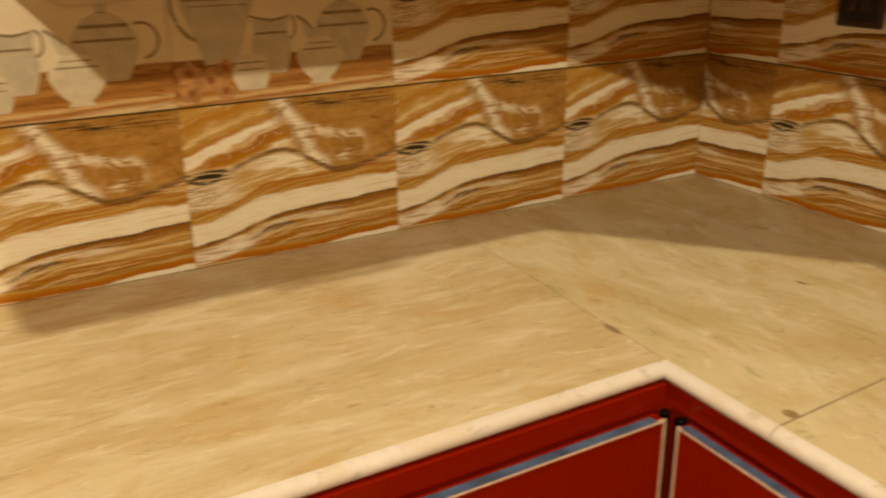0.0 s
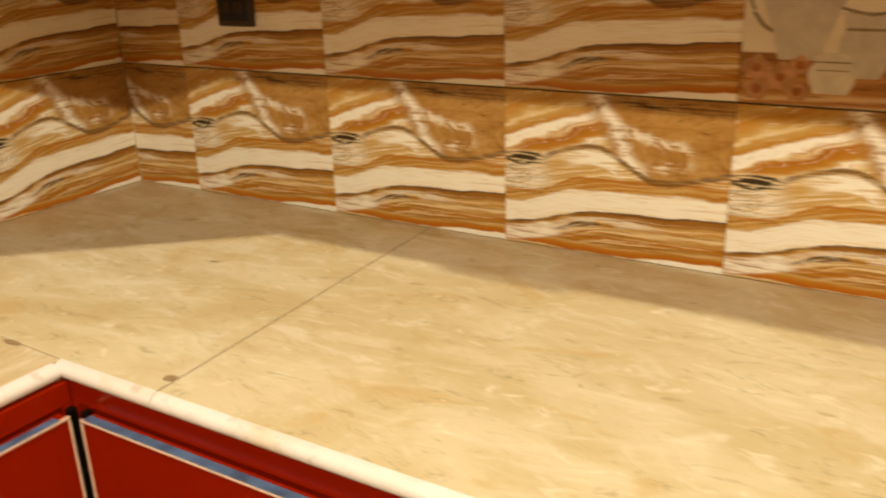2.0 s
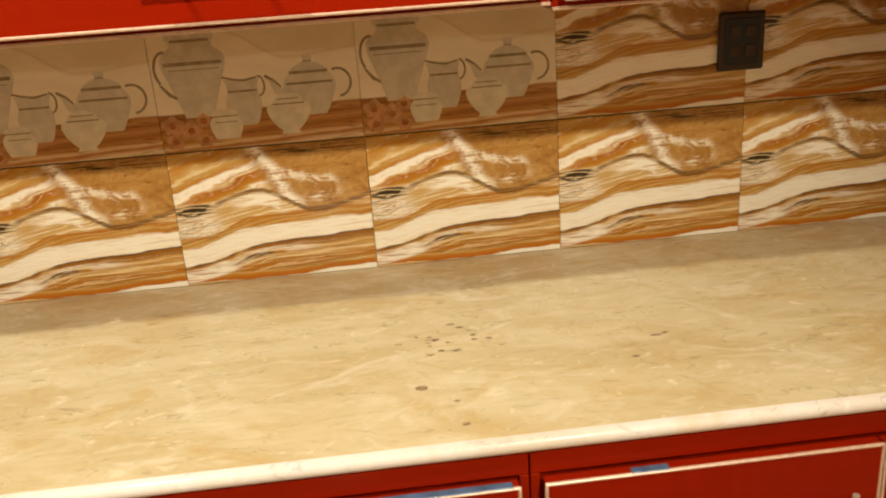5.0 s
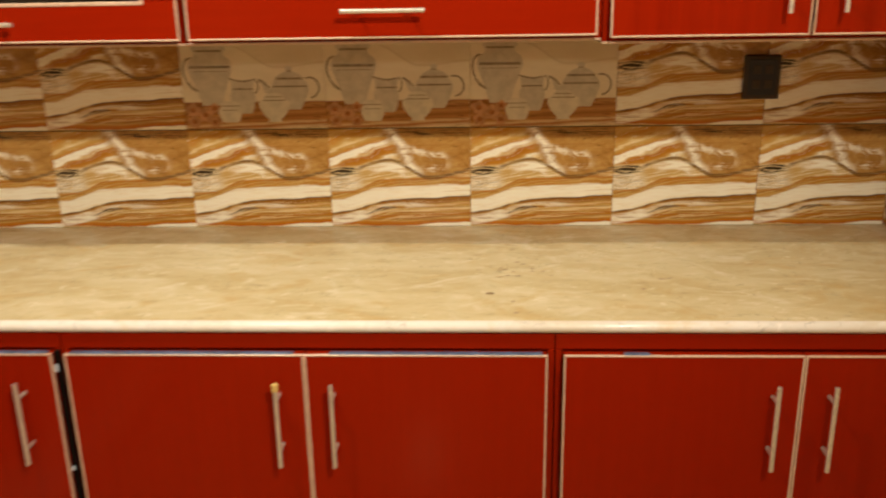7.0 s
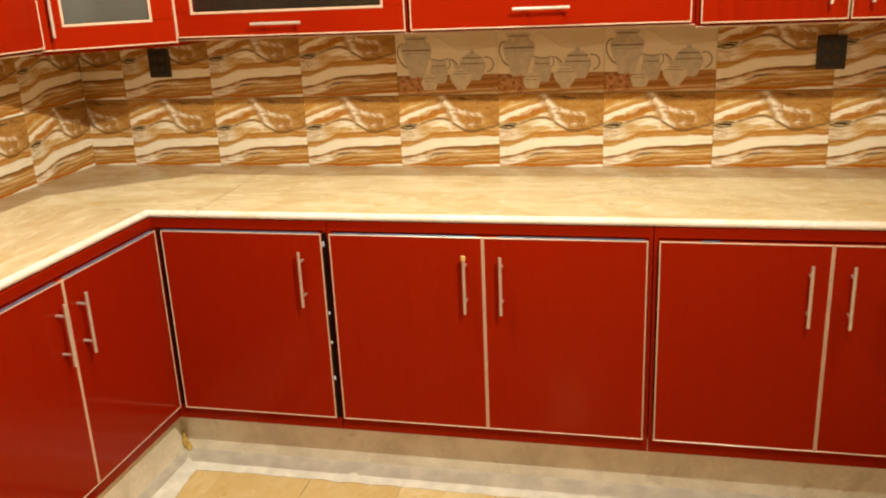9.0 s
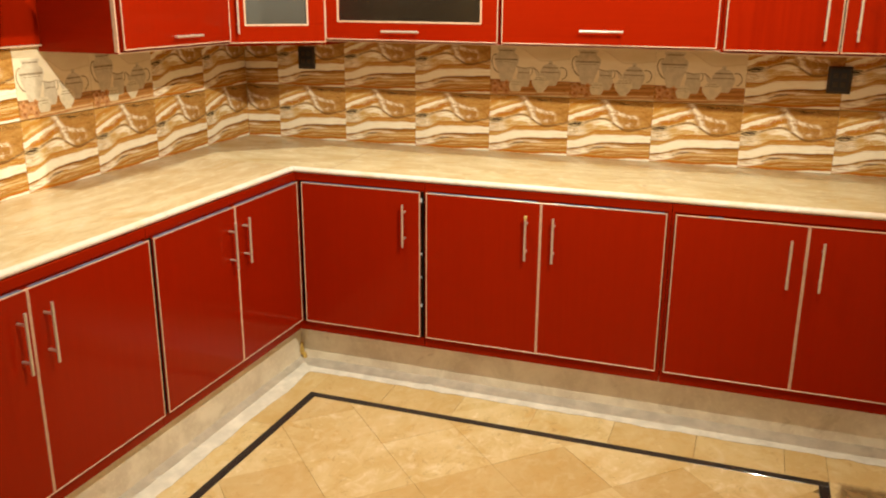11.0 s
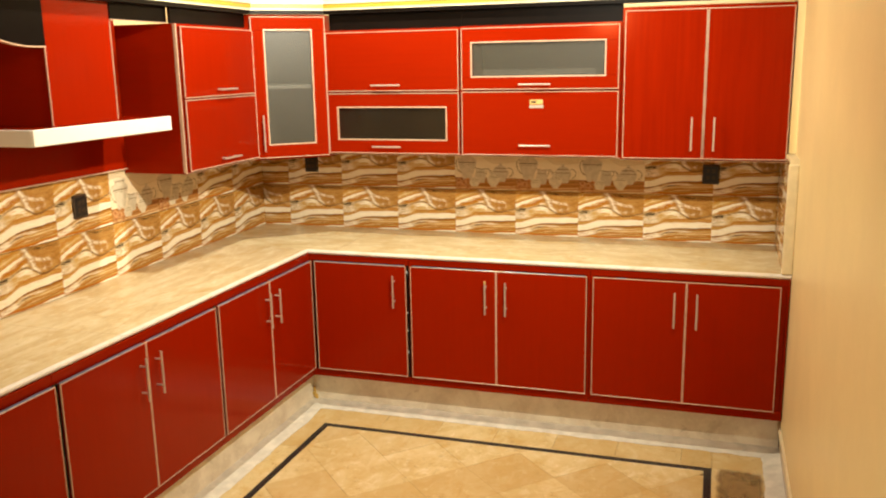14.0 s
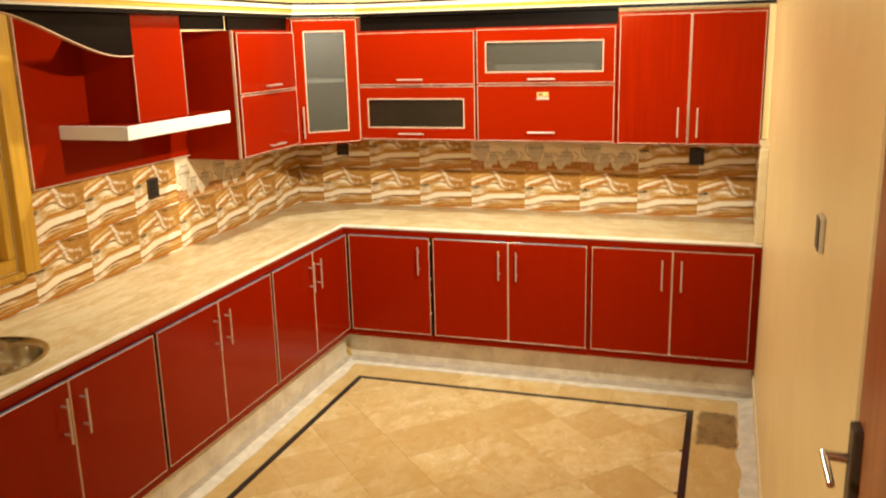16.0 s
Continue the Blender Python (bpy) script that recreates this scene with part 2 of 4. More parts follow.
    m.put("Base Color", c)
    m.put("Roughness", fine * 0.08 + 0.12)
    return m.m


def jar_tile_print():
    """The ground of a picture tile: pale tan with a soft draped fold above, brown layers at the foot."""
    m = Mat("picture_tile_ground", 0.16)
    m.put("Specular IOR Level", 0.22)
    uv = m.coords("UV")
    u, v, _ = m.split(uv)
    soft = m.noise(m.scaled(uv, (3, 5, 1)), 1.0, 4, 0.55)
    streak = m.noise(m.scaled(uv, (2, 30, 1)), 1.0, 5, 0.65, 0.6)
    fine = m.noise(m.scaled(uv, (6, 60, 1)), 1.0, 4, 0.6, 0.4)
    w = v - (u - 0.5) * 0.06 + (soft - 0.5) * 0.05 + (streak - 0.5) * 0.03
    layers = w.ramp([(0.0, (0.66, 0.49, 0.27)), (0.030, (0.38, 0.14, 0.03)), (0.05, (0.66, 0.46, 0.22)), (0.075, (0.46, 0.21, 0.055)), (0.11, (0.30, 0.125, 0.03)), (0.15, (0.48, 0.23, 0.065)),
                     (0.18, (0.28, 0.115, 0.03)), (0.21, (0.46, 0.23, 0.07)), (0.24, (0.29, 0.125, 0.035))])
    layers = m.mix(fine.step(0.54, 0.64) * 0.6, layers, (0.16, 0.06, 0.014))
    cloth = soft.ramp([(0.3, (0.67, 0.56, 0.37)), (0.6, (0.75, 0.645, 0.45))])
    fold = v - u.step(0.36, 0.66) * -0.20 - 0.80 - u.step(0.7, 1.0) * 0.04
    cloth = m.mix(fold.abs().step(0.020, 0.004) * u.step(0.32, 0.42) * 0.4, cloth, (0.50, 0.37, 0.2))
    cloth = m.mix(fold.step(-0.02, 0.03) * u.step(0.34, 0.44) * 0.35, cloth, (0.62, 0.50, 0.32))
    cloth = m.mix(streak.step(0.55, 0.75) * 0.2, cloth, (0.58, 0.44, 0.24))
    c = m.mix((v + (soft - 0.5) * 0.02).step(0.262, 0.276), layers, cloth)
    c = m.mix(v.step(0.988, 0.998) * 0.6, c, (0.1, 0.06, 0.03))
    m.put("Base Color", c)
    m.put("Roughness", fine * 0.08 + 0.12)
    return m.m


def marble(name, base, dark, light, turn, rough=0.22, coat=0.05, stretch=(2.0, 9.0, 2.0), vary=False):
    """Clouded marble with pale flakes and short dark threads along its bedding."""
    m = Mat(name, rough, coat=coat, coat_rough=0.1)
    m.put("Specular IOR Level", 0.2)
    v = m.coords("World")
    def bedded(k, extra=0.0):
        return m.scaled(v, tuple(k * a + extra for a in stretch), turn)
    s = bedded(1.0)
    cloud = m.noise(s, 1.2, 6, 0.6, 0.9)
    flame = m.noise(s, 3.4, 6, 0.65, 1.6)
    thread = m.noise(bedded(1.6), 2.0, 4, 0.55, 1.5)
    grain = m.noise(v, 220, 2)
    patch = m.noise(v, 4.5, 5, 0.6, 0.6)
    blotch = m.noise(bedded(0.5, 1.2), 2.6, 5, 0.62, 1.1)
    speck = m.noise(v, 46, 3, 0.6, 0.5)
    fleck = m.noise(bedded(2.6), 1.6, 4, 0.6, 0.8)
    flake = m.noise(bedded(3.0, 9.0), 1.5, 5, 0.62, 0.7)
    dash = m.noise(bedded(3.4, 1.0), 1.7, 3, 0.5, 0.5)
    c = m.mix(cloud.step(0.36, 0.62), dark, base)
    c = m.mix(patch.step(0.48, 0.66) * 0.5, c, tuple(k * f for k, f in zip(dark, (0.90, 0.83, 0.68))))
    c = m.mix(flame.step(0.50, 0.70) * 0.45, c, light)
    c = m.mix(blotch.step(0.53, 0.68) * 0.55, c, tuple(k * f for k, f in zip(dark, (0.96, 0.83, 0.60))))
    c = m.mix(blotch.step(0.44, 0.30) * 0.6, c, light)
    c = m.mix(flake.step(0.59, 0.68) * patch.step(0.66, 0.42) * 0.5, c, tuple(min(0.86, 1.10 * k) for k in light))
    c = m.mix(speck.step(0.70, 0.76) * 0.5, c, tuple(min(0.86, 1.12 * k) for k in light))
    c = m.mix(fleck.step(0.60, 0.74) * patch.step(0.62, 0.42) * 0.25, c, tuple(min(0.86, 1.15 * k) for k in light))
    c = m.mix(thread.bump_at(0.5, 0.016) * flame.step(0.55, 0.40) * 0.45, c, tuple(0.42 * k for k in dark))
    c = m.mix(dash.step(0.315, 0.265) * flame.step(0.62, 0.48) * 0.38, c, tuple(k * f for k, f in zip(dark, (0.52, 0.42, 0.30))))
    c = m.mix(fleck.step(0.31, 0.25) * 0.4, c, tuple(0.6 * k for k in dark))
    c = m.mix(grain.step(0.4, 0.75) * 0.15, c, dark)
    if vary:
        r = m.random()
        c = m.mix(r.step(0.25, 0.95) * 0.55, c, tuple(0.80 * k * f for k, f in zip(dark, (1.02, 0.90, 0.70))), "MIX")
    m.put("Base Color", c)
    m.put("Roughness", grain * 0.1 + cloud * 0.14 + (rough - 0.1))
    return m.bump(flame * 0.5 + grain * 0.2, 0.03, 0.001).m


def cement():
    m = Mat("cement", 0.85)
    v = m.coords("World")
    n, f = m.noise(v, 5, 6, 0.65, 0.4), m.noise(v, 60, 4)
    c = m.mix(n.step(0.35, 0.68), (0.62, 0.54, 0.41), (0.80, 0.73, 0.58))
    c = m.mix(f.step(0.5, 0.75) * 0.5, c, (0.80, 0.73, 0.57))
    stain = m.noise(v, 9, 5, 0.6, 0.8)
    c = m.mix(stain.step(0.60, 0.70) * 0.45, c, (0.42, 0.34, 0.22))
    m.put("Base Color", c)
    return m.bump(f + n, 0.25, 0.004).m


def wood(name, a, b, scale, rough=0.4, coat=0.2):
    m = Mat(name, rough, coat=coat, coat_rough=0.15)
    v = m.coords("World")
    g = m.noise(m.scaled(v, scale), 1.0, 6, 0.6, 0.8)
    m.put("Base Color", m.mix(g.step(0.3, 0.7), a, b))
    return m.bump(g, 0.08, 0.001).m


RED = red_laminate("red_laminate", (60, 60, 3), 0.22)
RED_GRAIN = red_laminate("red_laminate_upright_grain", (45, 45, 2), 0.65)
RED_FLAT = red_laminate("red_laminate_level_grain", (60, 3, 60), 0.25)
SILVER = metal("aluminium_edging", (0.62, 0.41, 0.28), 0.34, 140, 0.15)
STEEL = metal("brushed_steel", (0.74, 0.67, 0.56), 0.32, 140, 0.7)
SINK_STEEL = metal("sink_steel", (0.52, 0.46, 0.33), 0.2)
BLACK = plain("black_gloss_panel", (0.006, 0.004, 0.003), 0.30, 0.3, 8, 0, 0.0, 0.08)
WHITE = plain("white_edge_board", (0.78, 0.74, 0.66), 0.35, 0.05, 10)
CREAM_WALL = plain("cream_wall_paint", (0.85, 0.67, 0.335), 0.42, 0.07, 3.0, 0.06)
# dark only to hold down light bounced off the unseen ceiling
DIM_CEILING = plain("bounce_cutting_ceiling", (0.26, 0.23, 0.18), 0.8, 0.05, 4.0)
CREAM_TRIM = plain("cream_plaster_edge", (0.70, 0.58, 0.35), 0.6, 0.15, 16, 0.2)
YELLOW = plain("yellow_cornice_band", (0.62, 0.30, 0.03), 0.35, 0.12, 8)
PALE = plain("pale_cornice_band", (0.62, 0.55, 0.41), 0.35, 0.08, 8)
FILM = plain("blue_protective_film", (0.085, 0.15, 0.26), 0.3, 0.6, 26, 0.2, 0.3)
FILM_SCRAP = plain("pale_film_scrap", (0.55, 0.58, 0.62), 0.35, 0.3, 60, 0.2)
TAPE = plain("yellowed_tape", (0.62, 0.42, 0.13), 0.5, 0.3, 60)
SOCKET = plain("brown_black_plastic", (0.062, 0.041, 0.027), 0.4, 0.2, 40, 0, 0, 0.18)
SOCKET_DARK = plain("socket_hole", (0.004, 0.003, 0.003), 0.5, 0.1, 40)
INSIDE = plain("pale_cabinet_lining", (0.42, 0.40, 0.34), 0.6, 0.1, 10)
FLOOR_GROUT = plain("floor_grout", (0.66, 0.50, 0.28), 0.9, 0.3, 30)
JOINT = plain("dark_marble_seam", (0.30, 0.21, 0.105), 0.8, 0.4, 60)
CEMENT = cement()
TILE = wall_tile_print()
JAR_TILE = jar_tile_print()
JUG_GREY = plain("grey_jug_print", (0.60, 0.515, 0.37), 0.2, 0.22, 40, 0, 0, 0.22)
JUG_PALE = plain("pale_pot_print", (0.69, 0.60, 0.42), 0.2, 0.2, 40, 0, 0, 0.22)
JUG_LINE = plain("dark_line_print", (0.33, 0.25, 0.15), 0.2, 0.4, 60, 0, 0, 0.22)
PINK = plain("pink_flower_print", (0.60, 0.30, 0.12), 0.2, 0.45, 50, 0, 0, 0.22)
RED_INK = plain("red_flower_heart_print", (0.42, 0.155, 0.045), 0.2, 0.4, 90, 0, 0, 0.22)
MARBLE_A = marble("beige_marble_along_side", (0.635, 0.515, 0.315), (0.55, 0.415, 0.22), (0.73, 0.635, 0.45), 14)
MARBLE_B = marble("beige_marble_along_back", (0.625, 0.515, 0.305), (0.545, 0.425, 0.22), (0.73, 0.635, 0.445), -12, 0.22, 0.05, (6.0, 2.2, 2.2))
# whiter than the slabs: the light caught by the rounded edge, put into colour
LIT_EDGE = marble("light_paled_marble_edge", (0.71, 0.635, 0.56), (0.66, 0.585, 0.50), (0.75, 0.69, 0.62), 30, 0.3, 0.1, (3, 3, 3))
FLOOR_MARBLE = marble("tan_floor_marble", (0.67, 0.515, 0.265), (0.59, 0.425, 0.185), (0.77, 0.65, 0.42), 25, 0.2, 0.12, (2.2, 3, 2.2), True)
STRIP = plain("black_marble_strip", (0.030, 0.026, 0.024), 0.25, 0.4, 14, 0, 0.2)
WINDOW_WOOD = wood("yellow_varnished_wood", (0.47, 0.25, 0.018), (0.60, 0.345, 0.04), (30, 30, 2.5))
DOOR_WOOD = wood("brown_varnished_wood", (0.22, 0.055, 0.012), (0.34, 0.10, 0.022), (26, 26, 2.0), 0.42, 0.05)
CHROME = metal("chrome_lever", (0.75, 0.70, 0.62), 0.12)


def glass(name, colour, rough, alpha_mix):
    m = Mat(name, rough)
    v = m.coords("World")
    n = m.noise(v, 6, 4)
    m.put("Base Color", m.mix(n, colour, tuple(0.85 * c for c in colour)))
    m.put("Roughness", n * 0.1 + rough)
    m.put("Alpha", n * 0.1 + alpha_mix)
    return m.m


FROST = glass("frosted_glass", (0.058, 0.054, 0.040), 0.30, 0.55)
SMOKED = glass("smoked_glass", (0.018, 0.013, 0.008), 0.12, 0.78)
NIGHT = plain("night_window_glass", (0.006, 0.006, 0.007), 0.05, 0.1, 4, 0, 0.5)


# ---- mesh tools ----
def cuboid(bm, lo, hi, bevel=0.0, segments=1):
    """A box between two corners, with its edges rounded off."""
    lo, hi = [min(a, b) for a, b in zip(lo, hi)], [max(a, b) for a, b in zip(lo, hi)]
    mid = Vector([(a + b) / 2 for a, b in zip(lo, hi)])
    size = [b - a for a, b in zip(lo, hi)]
    made = bmesh.ops.create_cube(bm, size=1.0, matrix=Matrix.Translation(mid) @ Matrix.Diagonal((*size, 1)))
    if bevel:
        edges = {e for vert in made["verts"] for e in vert.link_edges}
        bmesh.ops.bevel(bm, geom=list(edges), offset=min(bevel, 0.45 * min(size)), segments=segments, profile=0.5, affect="EDGES")
    return bm


def box(lo, hi, bevel=0.0, segments=1):
    return cuboid(bmesh.new(), lo, hi, bevel, segments)


def rod(bm, a, b, radius, sides=12):
    a, b = Vector(a), Vector(b)
    turn = (b - a).to_track_quat("Z", "Y").to_matrix().to_4x4()
    bmesh.ops.create_cone(bm, cap_ends=True, segments=sides, radius1=radius, radius2=radius, depth=(b - a).length,
                          matrix=Matrix.Translation((a + b) / 2) @ turn)
    return bm


def prism(points, lo, hi, axis):
    """A flat outline pushed from lo to hi along an axis; points are given in the other two axes, in order."""
    bm = bmesh.new()
    def place(p, d):
        q = list(p)
        q.insert("xyz".index(axis), d)
        return q
    a = [bm.verts.new(place(p, lo)) for p in points]
    b = [bm.verts.new(place(p, hi)) for p in points]
    bm.faces.new(a)
    bm.faces.new(b)
    for k in range(len(points)):
        bm.faces.new((a[k], a[k - 1], b[k - 1], b[k]))
    bmesh.ops.recalc_face_normals(bm, faces=bm.faces)
    return bm


def as_mesh(name, bm, material):
    data = bpy.data.meshes.new(name)
    bm.to_mesh(data)
    bm.free()
    data.materials.append(material)
    return data


def smooth(ob, degrees=35):
    ob.data.shade_smooth()
    ob.data.set_sharp_from_angle(angle=radians(degrees))
    return ob


def thing(name, at, label, category, group="", kind="", m=None):
    ob = new(name)
    ob.matrix_basis = m if m else pose(*at)
    ob.empty_display_size = 0.05
    return tagged(ob, label, category, group, kind)


def part(name, bm, material, parent, label=""):
    """A mesh in the parent's own axes, as one part of it."""
    ob = new(name, as_mesh(name, bm, material))
    ob.parent = parent
    return tagged(ob, label)


def setting(name, bm, material, label, category):
    return tagged(new(name, as_mesh(name, bm, material)), label, category, "", "structure")


# ---- the room ----
FRONT, END = -7.2, -3.027
setting("floor", box((FRONT, END - 0.2, -0.20), (0.2, 0.2, -0.012)), FLOOR_GROUT, "tan floor bed under marble tiles", "floor")
# closes the room out of view; its dark colour deepens the shade below
setting("ceiling", box((FRONT - 0.2, END - 0.2, 3.12), (0.2, 0.2, 3.3)), DIM_CEILING, "unseen ceiling, darkened to cut bounced light", "ceiling")
back_wall = setting("wall_back", box((0.008, END - 0.2, -0.2), (0.2, 0.2, 3.12)), CREAM_WALL, "cream painted wall behind the tiled splashback", "wall")
# added wall out of view, kept dark so it returns little light
setting("wall_rear_unseen", box((FRONT - 0.2, END - 0.2, -0.2), (FRONT, 0.2, 3.12)), DOOR_WOOD, "unseen closing wall, dark brown to cut bounced light", "wall")
WX0, WX1, WZ0, WZ1 = -3.95, -2.56, 1.075, 2.05
bm = box((FRONT, 0.008, -0.2), (WX0, 0.2, 3.12))
cuboid(bm, (WX1, 0.008, -0.2), (0.008, 0.2, 3.12))
cuboid(bm, (WX0, 0.008, -0.2), (WX1, 0.2, WZ0))
cuboid(bm, (WX0, 0.008, WZ1), (WX1, 0.2, 3.12))
side_wall = setting("wall_side", bm, CREAM_WALL, "cream painted wall with a window opening", "wall")
DX0, DX1 = -4.875, -3.965
for lo, hi in (((DX1, END, 0.14), (0.008, END - 0.2, 3.12)), ((FRONT, END, 0.14), (DX0, END - 0.2, 3.12)), ((DX0, END, 2.13), (DX1, END - 0.2, 3.12)),
               ((DX1, END - 0.018, -0.2), (0.008, END - 0.2, 0.14)), ((FRONT, END - 0.018, -0.2), (DX0, END - 0.2, 0.14))):
    setting("wall_opposite", box(lo, hi), CREAM_WALL, "cream painted plaster wall with a door", "wall")
setting("baseboard", box((DX1, END - 0.017, -0.01), (-0.45, END - 0.004, 0.118), 0.003), CEMENT, "bare grey cement band at the wall's foot", "baseboard")
bm = box((DX1, END - 0.015, 0.116), (-0.44, END + 0.012, 0.150), 0.009, 2)
setting("trim", bm, CREAM_TRIM, "rounded cream plaster edge above the cement band", "trim")

# the worktop's tiled return on the opposite wall, with its plaster edge
setting("trim", box((-0.655, END, 0.900), (-0.640, END + 0.046, 1.400), 0.006, 2), CREAM_TRIM, "cream plaster edge beside the tiled return", "trim")
return_wall = setting("wall_return", box((-0.640, END, 0.900), (0.008, END + 0.040, 1.42)), CREAM_TRIM, "plaster backing of the tiled return", "wall")

# window
window = thing("window_1", (WX1, 0, WZ0), "yellow varnished wooden window with dark night panes", "window", "", "structure")
o = Vector((WX1, 0, WZ0))
def win(name, lo, hi, material=None, parent=None, bevel=0.006):
    return part(name, box(Vector(lo) - o, Vector(hi) - o, bevel, 2), material or WINDOW_WOOD, parent or window)
win("architrave", (-2.56, 0.008, 1.06), (-2.475, -0.035, 2.13))
win("architrave", (-4.04, 0.008, 1.06), (-3.95, -0.035, 2.13))
win("sill", (-3.949, 0.008, 1.045), (-2.561, -0.028, 1.075))
win("architrave", (-3.95, 0.008, 2.05), (-2.56, -0.035, 2.13))
win("window_frame", (-2.60, 0.15, 1.13), (-2.562, 0.010, 2.05))
win("window_frame", (-3.95, 0.15, 1.075), (-2.562, 0.010, 1.13))
win("window_frame", (-3.95, 0.15, 2.0), (-2.60, 0.010, 2.05))
win("window_frame", (-3.95, 0.15, 1.13), (-3.91, 0.010, 2.0))
sash = win("sash", (-2.645, 0.10, 1.13), (-2.60, 0.055, 2.0))
win("sash", (-3.28, 0.10, 1.13), (-3.23, 0.055, 2.0))
win("sash", (-3.91, 0.10, 1.13), (-2.645, 0.055, 1.18))
win("pane", (-3.23, 0.082, 1.18), (-2.645, 0.076, 2.0), NIGHT, None, 0)
win("pane", (-3.91, 0.082, 1.18), (-3.28, 0.076, 2.0), NIGHT, None, 0)

# door in the opposite wall
door = thing("door_1", (DX1, END, 0), "closed brown varnished panelled wooden door", "door", "", "structure")
o = Vector((DX1, END, 0))
def dr(name, lo, hi, material=None, parent=None, bevel=0.004, label=""):
    return part(name, box(Vector(lo) - o, Vector(hi) - o, bevel, 2), material or DOOR_WOOD, parent or door, label)
leaf = dr("leaf", (DX0 + 0.04, END - 0.05, 0.01), (DX1 - 0.004, END - 0.004, 2.10))
dr("jamb", (DX0, END - 0.19, -0.012), (DX0 + 0.036, END + 0.004, 2.13))
for z0, z1 in ((0.16, 0.62), (0.74, 1.16), (1.28, 1.96)):
    for x0, x1 in ((DX0 + 0.13, -4.465), (-4.375, DX1 - 0.12)):
        dr("panel", (x0, END - 0.008, z0), (x1, END + 0.004, z1), None, leaf, 0.010)
plate = dr("handle_plate", (-4.030, END - 0.006, 1.158), (-3.985, END + 0.010, 1.403), SOCKET, leaf, 0.004, "dark metal handle plate")
bm = bmesh.new()
rod(bm, Vector((-4.003, END + 0.008, 1.346)) - o, Vector((-4.003, END + 0.046, 1.348)) - o, 0.0085)
rod(bm, Vector((-3.995, END + 0.045, 1.349)) - o, Vector((-4.080, END + 0.042, 1.338)) - o, 0.0062)
smooth(part("lever", bm, CHROME, leaf, "chrome lever handle"))
bm = rod(bmesh.new(), Vector((-4.007, END + 0.008, 1.248)) - o, Vector((-4.007, END + 0.030, 1.248)) - o, 0.006)
cuboid(bm, Vector((-4.010, END + 0.028, 1.223)) - o, Vector((-4.004, END + 0.050, 1.258)) - o, 0.002)
part("key", bm, STEEL, leaf, "small key in the lock")

# light switch on the opposite wall
switch = thing("light_switch", (-3.33, END, 1.553), "small black light switch with a pale edge on the cream wall", "switch")
part("plate", box((-0.036, 0, -0.040), (0.036, 0.011, 0.040), 0.004, 2), PALE, switch, "pale switch plate")
part("rocker", box((-0.030, 0.010, -0.036), (0.034, 0.0135, 0.036), 0.0015), SOCKET, switch, "black rocker")

# ---- the worktop ----
TOP, BOT = 0.900, 0.877
WXE, WYE = -0.652, -0.612
worktop = thing("worktop", (0, 0, TOP), "beige veined marble worktop running round the corner", "worktop")


def slab(points, material):
    """A slab from its outline (x, y)."""
    bm = prism([(x, y) for x, y in points], BOT - TOP, 0.0, "z")
    bmesh.ops.bevel(bm, geom=[e for e in bm.edges if abs(e.verts[0].co.z - e.verts[1].co.z) < 1e-4 and e.verts[0].co.z > -0.001],
                    offset=0.0004, segments=1, affect="EDGES")
    return part("slab", bm, material, worktop)


def nosing(a, b, axis):
    """The half-round polished front of the slab between a and b along an axis."""
    r, prof = 0.018, []
    for k in range(9):
        ang = math.pi * k / 8
        prof.append((-r * 0.75 * math.sin(ang), -0.0115 + 0.0115 * math.cos(ang)))
    prof = [(0.0, 0.0)] + prof[1:-1] + [(0.0, -0.023)]
    if axis == "y":
        bm = prism([(WXE + 0.0135 + p, z) for p, z in prof], a, b, "y")
    else:
        bm = prism([(WYE + 0.0135 + p, z) for p, z in prof], a, b, "x")
    return smooth(part("edge", bm, LIT_EDGE, worktop, "polished rounded marble edge, paled for the light it catches"), 50)


XS = WXE + 0.0135
YS = WYE + 0.0135
seam = 0.0008
slab([(-0.615 - seam, 0), (-2.18 + seam, 0), (-2.18 + seam, YS), (XS - 0.002, YS)], MARBLE_A)
slab([(0, 0), (-0.615 + seam, 0), (XS, YS), (XS, -0.772 + seam), (0, -0.742 + seam)], MARBLE_B)
slab([(0, -0.742 - seam), (XS, -0.772 - seam), (XS, END + 0.002), (0, END + 0.002)], MARBLE_B)
part("joint", prism([(0, -0.742 - 0.0007), (XS, -0.772 - 0.0007), (XS, -0.772 + 0.0007), (0, -0.742 + 0.0007)], -0.004, 0.0003, "z"), JOINT, worktop, "dark seam between two slabs")
# sink slab with a round opening
SINK = (-3.085, -0.275, 0.222)
ring = [(SINK[0] + SINK[2] * math.cos(a), SINK[1] + SINK[2] * math.sin(a)) for a in [2 * math.pi * k / 40 for k in range(40)]]
bm = bmesh.new()
for loop_points in ([(-2.18 - seam, 0), (-4.5, 0), (-4.5, YS), (-2.18 - seam, YS)], ring):
    vs = [bm.verts.new((*p, 0)) for p in loop_points]
    for k in range(len(vs)):
        bm.edges.new((vs[k - 1], vs[k]))
bmesh.ops.triangle_fill(bm, use_beauty=True, use_dissolve=False, edges=bm.edges[:])
for f in [f for f in bm.faces if math.hypot(f.calc_center_median().x - SINK[0], f.calc_center_median().y - SINK[1]) < 0.9 * SINK[2]]:
    bm.faces.remove(f)
grown = bmesh.ops.extrude_face_region(bm, geom=bm.faces[:])
bmesh.ops.translate(bm, vec=(0, 0, BOT - TOP), verts=[g for g in grown["geom"] if isinstance(g, bmesh.types.BMVert)])
bmesh.ops.recalc_face_normals(bm, faces=bm.faces)
